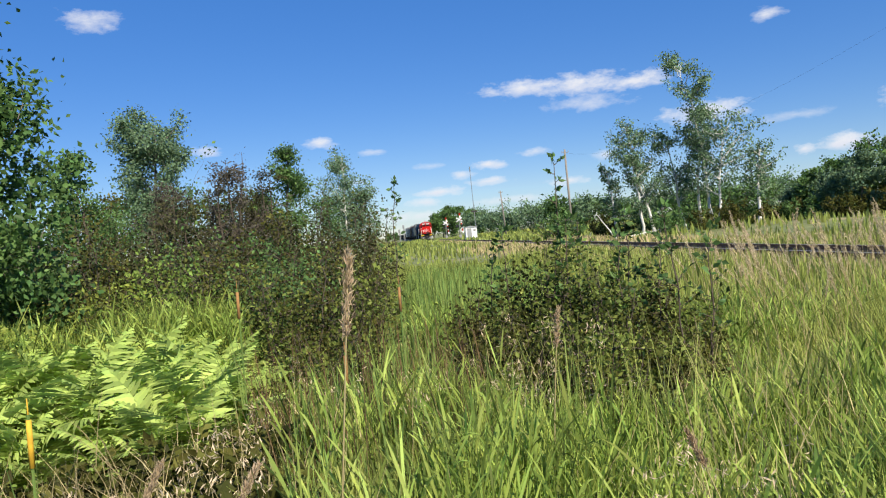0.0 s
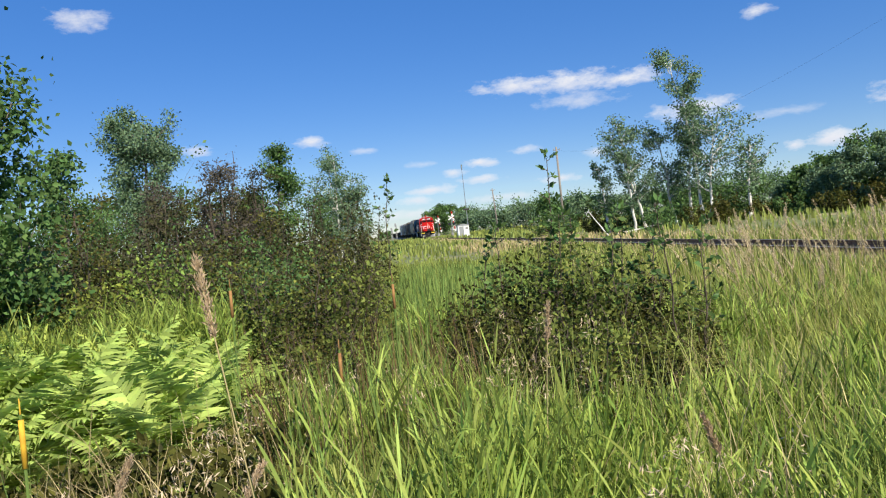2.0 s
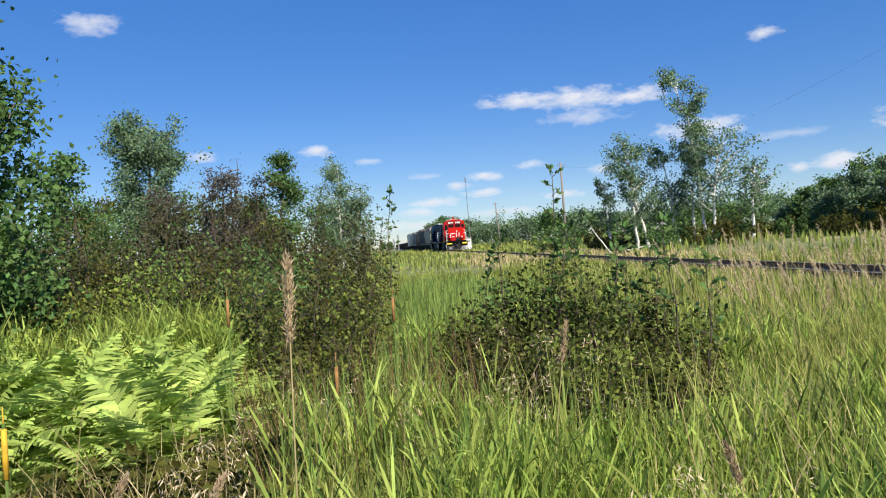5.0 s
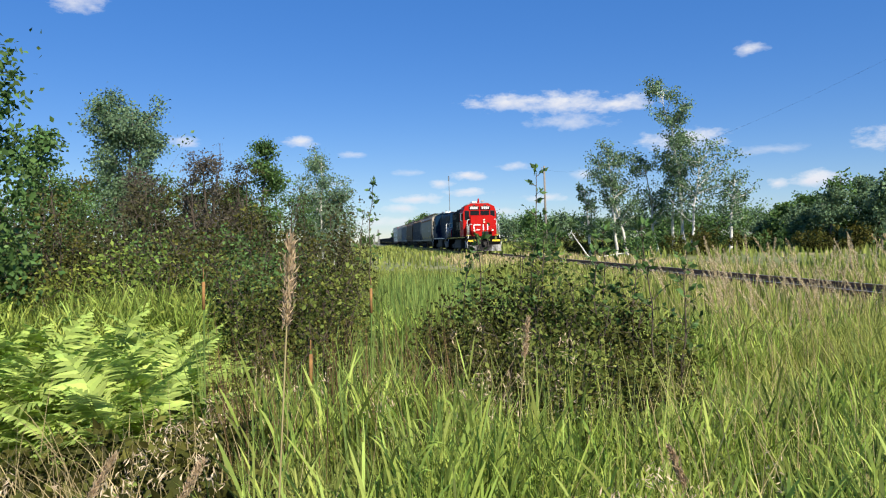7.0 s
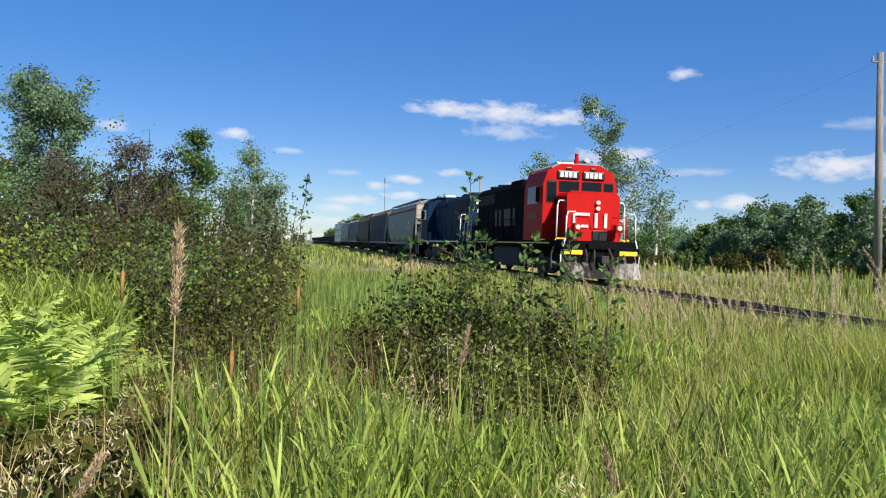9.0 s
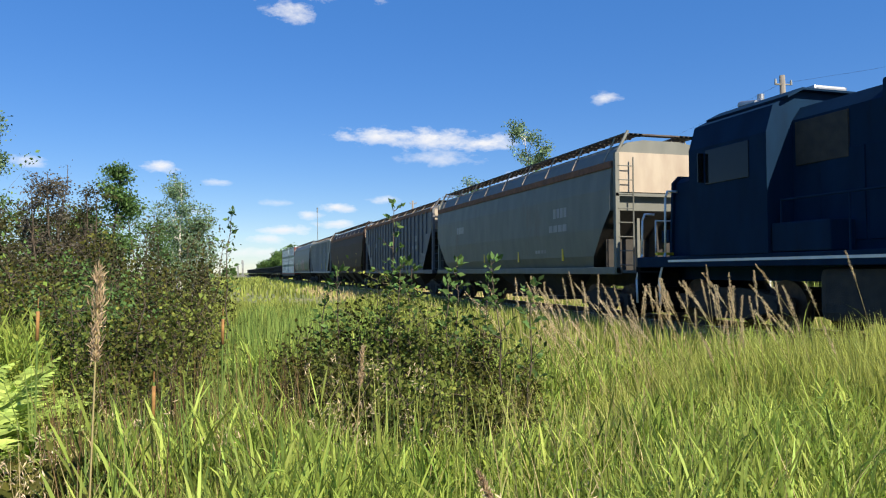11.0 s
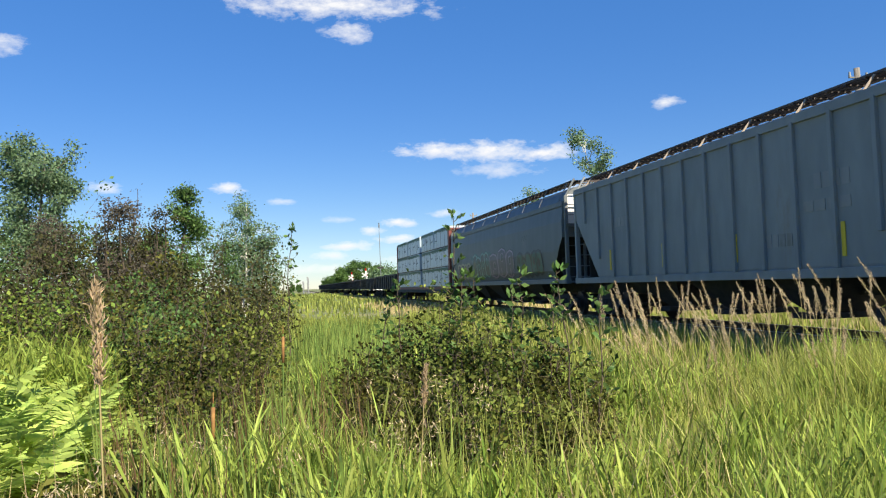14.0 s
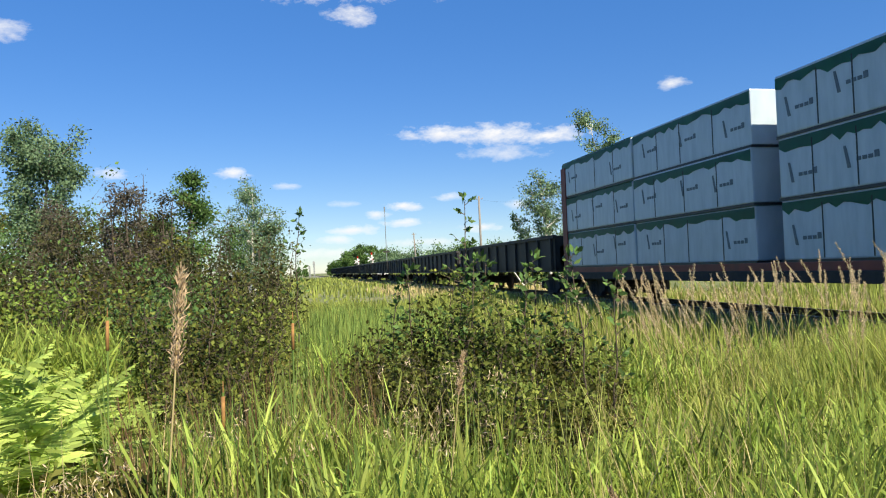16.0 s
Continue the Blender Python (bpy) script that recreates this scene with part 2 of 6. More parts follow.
def prism(bm, pts, y0, y1, axis="y"):
    """An outline of (x, z) drawn out along y (or of (y, z) along x)."""
    put = (lambda a, b, c: (a, c, b)) if axis == "y" else (lambda a, b, c: (c, a, b))
    lo = [bm.verts.new(put(a, b, y0)) for a, b in pts]
    hi = [bm.verts.new(put(a, b, y1)) for a, b in pts]
    n = len(pts)
    for i in range(n):
        bm.faces.new((lo[i], lo[(i + 1) % n], hi[(i + 1) % n], hi[i]))
    bm.faces.new(lo)
    bm.faces.new(hi)
    return bm


def rod(bm, a, b, r, seg=8, r2=None):
    a, b = Vector(a), Vector(b)
    d = b - a
    m = Matrix.Translation((a + b) / 2) @ d.to_track_quat("Z", "Y").to_matrix().to_4x4()
    bmesh.ops.create_cone(bm, cap_ends=True, segments=seg, radius1=r, radius2=r if r2 is None else r2, depth=d.length, matrix=m)
    return bm


def pipe(bm, pts, r, seg=6):
    for a, b in zip(pts, pts[1:]):
        rod(bm, a, b, r, seg)
    return bm


def tubes(lines, radii, seg=5):
    """Tapered tubes along polylines, as arrays (verts, quads)."""
    vs, fs, base = [], [], 0
    ang = np.linspace(0, 2 * np.pi, seg, endpoint=False)
    for pts, rr in zip(lines, radii):
        pts = np.asarray(pts, float)
        rr = np.asarray(rr, float)
        d = np.gradient(pts, axis=0)
        d /= np.linalg.norm(d, axis=1, keepdims=True) + 1e-9
        ref = np.where(np.abs(d[:, :1]) < 0.8, np.array([[1.0, 0, 0]]), np.array([[0, 1.0, 0]]))
        u = np.cross(d, ref)
        u /= np.linalg.norm(u, axis=1, keepdims=True) + 1e-9
        w = np.cross(d, u)
        ring = pts[:, None] + rr[:, None, None] * (np.cos(ang)[None, :, None] * u[:, None] + np.sin(ang)[None, :, None] * w[:, None])
        n = len(pts)
        vs.append(ring.reshape(-1, 3))
        i, j = np.meshgrid(np.arange(n - 1), np.arange(seg), indexing="ij")
        a = base + i * seg + j
        b = base + i * seg + (j + 1) % seg
        fs.append(np.stack([a, b, b + seg, a + seg], -1).reshape(-1, 4))
        base += n * seg
    return np.concatenate(vs), np.concatenate(fs)


RNG = np.random.default_rng(7)


def reseed(at):
    """Every plant grows from its own seed, by where it stands."""
    global RNG
    RNG = np.random.default_rng(int(abs(at[0]) * 1013 + abs(at[1]) * 7919) + 11)


def unit(v):
    return v / (np.linalg.norm(v, axis=-1, keepdims=True) + 1e-9)


def leaves(at, size, droop=0.2, aspect=0.55, along=None):
    """A folded four-cornered leaf at each point, as arrays (verts, triangles)."""
    n = len(at)
    size = np.broadcast_to(np.asarray(size, float), (n,)) * RNG.uniform(0.6, 1.3, n)
    d = unit(RNG.normal(size=(n, 3)) + np.array([0, 0, -droop])) if along is None else unit(along + RNG.normal(size=(n, 3)) * 0.35)
    s = unit(np.cross(d, RNG.normal(size=(n, 3))))
    up = np.cross(d, s)
    L, Wd = size[:, None] * d, size[:, None] * aspect * 0.5 * s
    fold = size[:, None] * 0.10 * up
    v = np.stack([at, at + L * 0.45 + Wd + fold, at + L, at + L * 0.45 - Wd + fold], 1).reshape(-1, 3)
    b = np.arange(n)[:, None] * 4
    f = np.concatenate([b + np.array([[0, 1, 2]]), b + np.array([[0, 2, 3]])])
    return v, f


def blades(at, height, width, lean, rows=3):
    """Bent grass blades as arrays (verts, quads); lean: the tip's way sideways (n, 2)."""
    n = len(at)
    side = RNG.uniform(0, 2 * np.pi, n)
    s = np.stack([np.cos(side), np.sin(side), np.zeros(n)], 1) * (width[:, None] / 2)
    t = np.linspace(0, 1, rows + 1)
    out = []
    for k in t:
        p = at + np.stack([lean[:, 0] * k * k, lean[:, 1] * k * k, height * (k - 0.18 * k * k * np.hypot(lean[:, 0], lean[:, 1]) / (height + 0.01))], 1)
        wk = (1 - k ** 2.2) * 0.95 + 0.05
        out += [p - s * wk, p + s * wk]
    v = np.stack(out, 1).reshape(-1, 3)
    m = 2 * (rows + 1)
    b = np.arange(n)[:, None] * m
    f = np.concatenate([b + np.array([[2 * k, 2 * k + 1, 2 * k + 3, 2 * k + 2]]) for k in range(rows)])
    return v, f


def arched(at, way, length, width, droop, rows=4):
    """Leaf blades that start along way and bow over, widest in their lower half, as arrays (verts, quads)."""
    n = len(at)
    s = unit(np.cross(way, np.array([[0, 0, 1.0]])) + RNG.normal(size=(n, 3)) * .25) * (width[:, None] / 2)
    out = []
    for k in np.linspace(0, 1, rows + 1):
        p = at + way * (length * k)[:, None]
        p[:, 2] -= droop * length * k ** 2.2
        wk = (.45 + 1.5 * k) * (1 - k) ** .8 + .03
        out += [p - s * wk, p + s * wk]
    v = np.stack(out, 1).reshape(-1, 3)
    m = 2 * (rows + 1)
    b = np.arange(n)[:, None] * m
    f = np.concatenate([b + np.array([[2 * k, 2 * k + 1, 2 * k + 3, 2 * k + 2]]) for k in range(rows)])
    return v, f


def joined(*pieces):
    vs, fs, base = [], [], 0
    for v, f in pieces:
        vs.append(v)
        fs.append(f + base)
        base += len(v)
    return np.concatenate(vs), np.concatenate(fs)


# ---- ground
def ground_z(x, y):
    """Height of the ground: a shallow ditch beside the track, a low bed for it, rougher land on the far side."""
    x, y = np.asarray(x, float), np.asarray(y, float)
    d = np.abs(x - TRACK)
    bed = np.clip((5.2 - d) / 2.6, 0, 1) * 0.12
    ditch = -0.22 * np.exp(-((x - 4.3) / 1.7) ** 2)
    rough = 0.05 * np.sin(x * 1.3 + 0.7 * np.sin(y * 0.9)) * np.cos(y * 1.1) * np.clip((d - 3) / 2, 0, 1)
    far = 0.35 * np.clip((x - 17) / 8, 0, 1)
    left = 0.25 * np.clip((-3 - x) / 6, 0, 1)
    return bed + ditch + rough + far + left


def build_ground():
    xs = np.unique(np.concatenate([np.linspace(-12, 30, 106), -12 - np.geomspace(1, 2500, 22), 30 + np.geomspace(1, 2500, 22)]))
    ys = np.unique(np.concatenate([np.linspace(-10, 50, 121), -10 - np.geomspace(1, 2500, 18), 50 + np.geomspace(1, 3000, 30)]))
    gx, gy = np.meshgrid(xs, ys, indexing="ij")
    v = np.stack([gx, gy, ground_z(gx, gy)], -1).reshape(-1, 3)
    i, j = np.meshgrid(np.arange(len(xs) - 1), np.arange(len(ys) - 1), indexing="ij")
    a = i * len(ys) + j
    f = np.stack([a, a + len(ys), a + len(ys) + 1, a + 1], -1).reshape(-1, 4)
    tagged(new("ground", mesh_of("ground", v, f, M["soil"], True)), "rough grassy ground beside the railway", "ground", kind="structure")


build_ground()


def build_track():
    y0, y1 = -170.0, 900.0
    bm = prism(bmesh.new(), [(TRACK - 3.1, 0.02), (TRACK - 1.75, 0.19), (TRACK + 1.75, 0.19), (TRACK + 3.1, 0.02)], y0, y1)
    bed = part("ballast_bed", bm, M["ballast"], None)
    tagged(bed, "grey-brown crushed stone ballast under the track", "ballast", kind="structure")
    track = empty("railway_track")
    tagged(track, "straight single railway track with dark wooden sleepers", "railway track")
    prof = [(-.07, 0), (.07, 0), (.07, .015), (.012, .035), (.012, .11), (.036, .125), (.036, .15), (-.036, .15), (-.036, .125), (-.012, .11), (-.012, .035), (-.07, .015)]
    for s in (-1, 1):
        x = TRACK + s * 0.7525
        part("rail", prism(bmesh.new(), [(x + a, RAIL - 0.155 + b) for a, b in prof], y0, y1), M["rail"], track, "rusty steel rail with a worn bright head")
        part("rail_head", prism(bmesh.new(), [(x - 0.03, RAIL - 0.006), (x + 0.03, RAIL - 0.006), (x + 0.028, RAIL), (x - 0.028, RAIL)], y0, y1), M["railtop"], track, "polished running surface")
    first = part("sleeper", box(-1.3, 1.3, -0.115, 0.115, RAIL - 0.31, RAIL - 0.153, 0.012), M["tie"], track)
    first.location = (TRACK, -6, 0)
    for i in range(1, 260):
        o = share("sleeper", first, track, pose(TRACK + random.uniform(-.03, .03), -6 + i * 0.55, random.uniform(-.006, .006), 0, 0, random.uniform(-1, 1)))


build_track()


# ---- the train: every car in its own space, y from its front end backwards, z from the rail
def paint(name, c, c2=None, grime=None, at=0.55, rough=0.45, stretch=(1, 1, 0.35), gs=1.2, **k):
    return material(name, c, rough, 0, c2 or tuple(v * 0.82 for v in c), 2.5, stretch, bump=0.06, bump_scale=8,
                    grime=grime, grime_scale=gs, grime_at=at, **k)


M.update({
    "red": paint("red_paint", (0.46, 0.011, 0.009), (0.39, 0.010, 0.008), (0.27, 0.014, 0.011), 0.66, rough=0.5, spec=0.06),
    "black": paint("black_paint", (0.005, 0.005, 0.006), (0.008, 0.008, 0.008), (0.010, 0.010, 0.010), 0.66, 0.75, spec=0.02),
    "white": paint("white_paint", (0.80, 0.79, 0.76), (0.70, 0.69, 0.66)),
    "yellow": paint("yellow_paint", (0.80, 0.56, 0.03)),
    "blue": paint("blue_paint", (0.007, 0.027, 0.062), (0.006, 0.02, 0.046), (0.012, 0.015, 0.02), 0.62, 0.6, spec=0.04),
    "roofgrey": paint("roof_grey", (0.30, 0.29, 0.28), None, (0.15, 0.14, 0.13)),
    "under": material("underframe_black", (0.03, 0.028, 0.026), 0.85, 0, (0.05, 0.042, 0.035), 5, bump=0.3),
    "wheel": material("wheel_steel", (0.12, 0.08, 0.06), 0.6, 0.6, (0.07, 0.05, 0.04), 9),
    "glass": material("dark_window", (0.008, 0.009, 0.010), 0.12, 0, (0.006, 0.007, 0.008), 2, spec=0.25),
    "lamp": material("headlamp", (0.75, 0.66, 0.5), 0.25, 0, glow=0.35),
    "board": material("board_black", (0.012, 0.012, 0.012), 0.4),
    "plough": paint("scuffed_steel", (0.016, 0.015, 0.015), (0.010, 0.010, 0.010), (0.34, 0.33, 0.31), 0.47, 0.6, spec=0.1),
    "faded": paint("faded_grey", (0.011, 0.011, 0.011), (0.007, 0.007, 0.007), spec=0.08),
    "flash": paint("faded_white", (0.20, 0.195, 0.185), (0.13, 0.125, 0.12)),
    "chrome": material("worn_metal", (0.45, 0.44, 0.43), 0.4, 0.8),
    "h_green": paint("hopper_grey_green", (0.175, 0.175, 0.15), (0.14, 0.142, 0.122), (0.15, 0.09, 0.05), 0.62, 0.6, gs=0.5),
    "h_rib": paint("hopper_blue_grey", (0.14, 0.145, 0.16), (0.09, 0.094, 0.105), (0.16, 0.12, 0.09), 0.60, 0.6, (1, 4, 0.25), 0.8),
    "h_brown": paint("hopper_brown", (0.06, 0.033, 0.025), (0.045, 0.026, 0.021), (0.03, 0.024, 0.021), 0.55, 0.65, spec=0.15),
    "h_pale": paint("hopper_pale_grey", (0.27, 0.28, 0.28), (0.22, 0.23, 0.23), (0.24, 0.20, 0.16), 0.62, 0.6),
    "h_grey": paint("hopper_grey", (0.15, 0.165, 0.17), (0.125, 0.14, 0.145), (0.22, 0.21, 0.19), 0.62, 0.55),
    # pale cream that holds the sunlight on the upper car ends
    "h_end_lit": paint("hopper_end_sunlit_cream", (0.46, 0.38, 0.29), (0.36, 0.28, 0.21), (0.33, 0.22, 0.14), 0.6, 0.7),
    "rust": material("rusty_steel", (0.23, 0.10, 0.055), 0.85, 0, (0.13, 0.065, 0.04), 6, bump=0.2),
    "grate": material("roof_grating", (0.13, 0.11, 0.10), 0.8, 0.2, (0.08, 0.06, 0.055), 9),
    "bulk": paint("oxide_red", (0.22, 0.05, 0.035), (0.17, 0.04, 0.03), (0.11, 0.05, 0.035), 0.58, 0.6),
    "wrap": paint("lumber_wrap", (0.46, 0.54, 0.60), (0.38, 0.46, 0.52), rough=0.38, stretch=(1, 3, 0.6)),
    "wrap_green": paint("wrap_green", (0.015, 0.17, 0.10), (0.012, 0.13, 0.08), rough=0.4),
    "ink": material("wrap_ink", (0.10, 0.14, 0.17), 0.5),
    "strap": material("strap_black", (0.03, 0.035, 0.035), 0.5),
    "gon": paint("gondola_black", (0.022, 0.020, 0.020), (0.034, 0.030, 0.028), (0.06, 0.04, 0.03), 0.6, 0.7),
    "pink": paint("spray_pink", (0.42, 0.30, 0.40)),
    "teal_dark": paint("spray_teal_dark", (0.02, 0.12, 0.115)), "mauve_dark": paint("spray_mauve", (0.10, 0.075, 0.115)),
    "spray_mint": paint("spray_mint", (0.22, 0.40, 0.37)), "spray_cream": paint("spray_cream", (0.36, 0.34, 0.27)),
    "spray_dark": paint("spray_dark", (0.04, 0.05, 0.06)), "spray_white": paint("spray_white", (0.62, 0.64, 0.64)),
})
SHARED = {}


def bogie(car, y, wheelbase, r, half, locomotive=False):
    """A truck under a car: side frames and bolster in one mesh, four wheels of their own."""
    key = (wheelbase, r, locomotive)
    if key not in SHARED:
        bm = bmesh.new()
        for s in (-1, 1):
            x = s * 0.98
            h = 0.16 if locomotive else 0.11
            out = [(-wheelbase / 2 - .32, r - .14), (-wheelbase / 2 - .32, r + .18), (-wheelbase / 2 + .25, r + .24), (-.45, r + .34), (.45, r + .34),
                   (wheelbase / 2 - .25, r + .24), (wheelbase / 2 + .32, r + .18), (wheelbase / 2 + .32, r - .14), (wheelbase / 2 - .28, r - .12), (.42, r - .28), (-.42, r - .28), (-wheelbase / 2 + .28, r - .12)]
            prism(bm, out, x - h / 2, x + h / 2, "x")
            for yy in (-wheelbase / 2, wheelbase / 2):
                rod(bm, (x + s * .02, yy, r), (x + s * .16, yy, r), .13, 10)
            for yy in (-.2, 0, .2):
                rod(bm, (x + s * .03, yy, r - .2), (x + s * .03, yy, r + .2), .09, 8)
        bx(bm, -.95, .95, -.2, .2, r - .05, r + .3)
        for yy in (-wheelbase / 2, wheelbase / 2):
            rod(bm, (-.75, yy, r), (.75, yy, r), .08, 8)
        ob = part("truck", bm, M["under"], car)
        wm = bmesh.new()
        rod(wm, (-.06, 0, 0), (.06, 0, 0), r, 28)
        rod(wm, (-.085, 0, 0), (-.06, 0, 0), r + .025, 28)
        rod(wm, (.06, 0, 0), (.075, 0, 0), r * .45, 16)
        wh = part("wheel", wm, M["wheel"], ob)
        SHARED[key] = (ob.data, wh.data)
        wheels = [wh]
    else:
        ob = new("truck", SHARED[key][0])
        ob.parent = car
        wheels = []
    ob.location = (0, y, 0)
    for i, (s, yy) in enumerate(((s, yy) for s in (-1, 1) for yy in (-wheelbase / 2, wheelbase / 2))):
        w = wheels[0] if wheels and i == 0 else new("wheel", SHARED[key][1])
        w.parent = ob
        w.matrix_basis = pose(s * 0.75, yy, r, 0, 0, 0 if s > 0 else 180)
    return ob


def coupler(car, y, s):
    bm = bx(bmesh.new(), -.09, .09, min(y, y + s * .5), max(y, y + s * .5), .76, .96, .02)
    bx(bm, -.17, .13, min(y + s * .5, y + s * .72), max(y + s * .5, y + s * .72), .70, 1.02, .04)
    part("coupler", bm, M["under"], car)


def strokes(lines, r, x, flat=0.006):
    """Flat painted ribbons on a side wall: lines of (y, z); x: the wall's x at a height."""
    bm = bmesh.new()
    for pts in lines:
        left, right = [], []
        for i, (y, z) in enumerate(pts):
            a, b = pts[max(i - 1, 0)], pts[min(i + 1, len(pts) - 1)]
            d = Vector((b[0] - a[0], b[1] - a[1]))
            d = d.normalized() if d.length > 1e-6 else Vector((1, 0))
            n = Vector((-d.y, d.x)) * r
            left.append(bm.verts.new((x(z + n.y) - flat, y + n.x, z + n.y)))
            right.append(bm.verts.new((x(z - n.y) - flat, y - n.x, z - n.y)))
        for i in range(len(pts) - 1):
            bm.faces.new((left[i], left[i + 1], right[i + 1], right[i]))
    return bm


def locomotive(livery):
    """Four-axle road switcher, 15.3 m. livery: red nose and black hood, or blue and running long hood first."""
    cn = livery == "red"
    name = "diesel_locomotive"
    car = empty(name)
    L = 15.3
    cabm, hood, trim = (M["red"], M["black"], M["yellow"]) if cn else (M["blue"], M["blue"], M["white"])
    flip = (lambda y: y) if cn else (lambda y: L - y)

    def fx(bm):
        if not cn:
            bmesh.ops.transform(bm, matrix=Matrix.Translation((0, L, 0)) @ Matrix.Rotation(math.pi, 4, "Z"), verts=bm.verts)
        return bm

    def p(n, bm, mat, label="", parent=None, smooth=False):
        return part(n, fx(bm), mat, parent or car, label, smooth)

    # frame, walkway and edge stripe
    bm = bx(bmesh.new(), -1.5, 1.5, 0.35, L - 0.35, 1.28, 1.52, .02)
    bx(bm, -0.8, 0.8, 0.5, L - 0.5, 1.0, 1.3)
    p("frame", bm, M["black"] if cn else M["blue"])
    for s in (-1, 1):
        p("edge_stripe", box(s * 1.508 - .006, s * 1.508 + .006, 1.6, L - 1.6, 1.39, 1.44), M["yellow"] if cn else M["white"], "yellow reflective sill stripe" if cn else "")
    # end platforms: anticlimber, pilot plate, plough, steps
    for e, (a, sgn) in enumerate(((0.3, 1), (L - 0.3, -1))):
        y = lambda d: a + sgn * d
        lo, hi = sorted((y(0), y(0.18)))
        bm = bx(bmesh.new(), -1.5, 1.5, lo, hi, 0.72, 1.30, .02)
        bx(bm, -0.55, 0.55, *sorted((y(-.12), y(.05))), 1.22, 1.42, .03)
        p("pilot", bm, M["black"], "black pilot plate")
        for s in (-1, 1):
            p("marker_plate", box(*sorted((s * 0.72, s * 1.42)), *sorted((y(-.02), y(0.0))), 1.02, 1.18), M["yellow"], "yellow end stripe")
        bm = bmesh.new()
        prism(bm, [(-1.45, .18), (1.45, .18), (1.45, .74), (-1.45, .74)], *sorted((y(-.02), y(.1))))
        bmesh.ops.translate(bm, verts=[v for v in bm.verts if v.co.z < .4], vec=(0, -sgn * .35, 0))
        p("snow_plough", bm, M["plough"] if (cn and e == 0) else M["black"], "scuffed grey steel plough")
        for s in (-1, 1):
            bm = bmesh.new()
            for k, (d, z) in enumerate(((.15, .45), (.3, .82), (.45, 1.18))):
                bx(bm, *sorted((s * 1.0, s * 1.52)), *sorted((y(.22), y(.95))), z - .02, z + .02)
            bx(bm, *sorted((s * 0.98, s * 1.02)), *sorted((y(.22), y(.95))), .35, 1.3)
            p("step_well", bm, M["black"])
            # white grab rails
            for d in (0.05, 0.98):
                zt = 2.55 if d < .5 else 3.0
                bm = pipe(bmesh.new(), [(s * 1.5, y(d), .45), (s * 1.52, y(d), 1.0), (s * 1.36, y(d), 1.6), (s * 1.34, y(d), zt - .15), (s * 1.28, y(d), zt), (s * 1.02, y(d), zt)], .027)
                p("grab_rail", bm, M["white"], "white painted grab rail", smooth=True)
        bm = pipe(bmesh.new(), [(-1.0, y(.08), 1.5), (-1.0, y(.08), 2.4), (-.45, y(.08), 2.4), (-.4, y(.08), 1.95), (.4, y(.08), 1.95), (.45, y(.08), 2.4), (1.0, y(.08), 2.4), (1.0, y(.08), 1.5)], .02)
        p("end_railing", bm, cabm if cn else M["white"], smooth=True)
        bm = pipe(bmesh.new(), [(.25, y(-.1), 1.25), (.3, y(-.3), .95), (.32, y(-.3), .6)], .035)
        pipe(bm, [(-.3, y(-.1), 1.2), (-.36, y(-.28), .9), (-.38, y(-.26), .55)], .03)
        pipe(bm, [(-.62, y(-.1), 1.2), (-.66, y(-.28), .95), (-.66, y(-.26), .7)], .03)
        p("air_hose", bm, M["under"])
        part("coupler", box(-.14, .14, *sorted((flip(y(-.42)), flip(y(.1)))), .72, 1.0, .04), M["under"], car)
    # short hood
    nose = bmesh.new()
    prism(nose, [(-.98, 1.52), (.98, 1.52), (.98, 3.24), (.86, 3.36), (-.86, 3.36), (-.98, 3.24)], 1.0, 2.42)
    top = [v for v in nose.verts if v.co.y < 1.1 and v.co.z > 3.2]
    bmesh.ops.translate(nose, verts=top, vec=(0, .1, -.06))
    bmesh.ops.bevel(nose, geom=[e for e in nose.edges if all(v.co.y < 1.3 for v in e.verts)], offset=.07, segments=2, affect="EDGES")
    ns = p("short_hood", nose, cabm, "bright red low nose" if cn else "")
    p("nose_door", box(-.06, .52, .955, .985, 1.54, 1.92, .02), M["board"] if cn else M["blue"], "dark opening at the nose", ns if cn else None)
    # headlamps, ditch lamps
    for s, z in ((.14, 2.96), (.14, 2.74)):
        bm = rod(bmesh.new(), (s, .94, z), (s, 1.02, z), .07, 16)
        p("headlight", bm, M["lamp"] if cn else M["chrome"], "round white headlight")
    for s in (-1, 1):
        bm = bx(bmesh.new(), s * .82 - .14, s * .82 + .14, .55, .85, 1.86, 2.16, .03)
        p("ditch_light_box", bm, cabm)
        p("ditch_light", rod(bmesh.new(), (s * .82, .50, 2.02), (s * .82, .56, 2.02), .085, 16), M["lamp"] if cn else M["chrome"], "round lit ditch light")
    # nose emblem in plain strokes
    if cn:
        bm = bmesh.new()
        for q in ([(-.84, 2.02), (-.84, 2.50), (-.72, 2.56), (-.18, 2.56), (-.18, 2.46), (-.68, 2.46), (-.72, 2.42), (-.72, 2.02)], [(-.56, 2.02), (-.56, 2.12), (-.24, 2.12), (-.24, 2.02)],
                  [(.02, 2.02), (.02, 2.56), (.13, 2.56), (.13, 2.02)], [(.40, 2.02), (.40, 2.56), (.51, 2.56), (.51, 2.02)]):
            prism(bm, q, .978, .996)
        p("emblem", bm, M["white"], "plain white strokes on the nose", ns)
    # cab
    cab = bmesh.new()
    prism(cab, [(-1.52, 1.52), (1.52, 1.52), (1.52, 3.72), (1.36, 4.22), (.8, 4.50), (-.8, 4.50), (-1.36, 4.22), (-1.52, 3.72)], 2.40, 4.65)
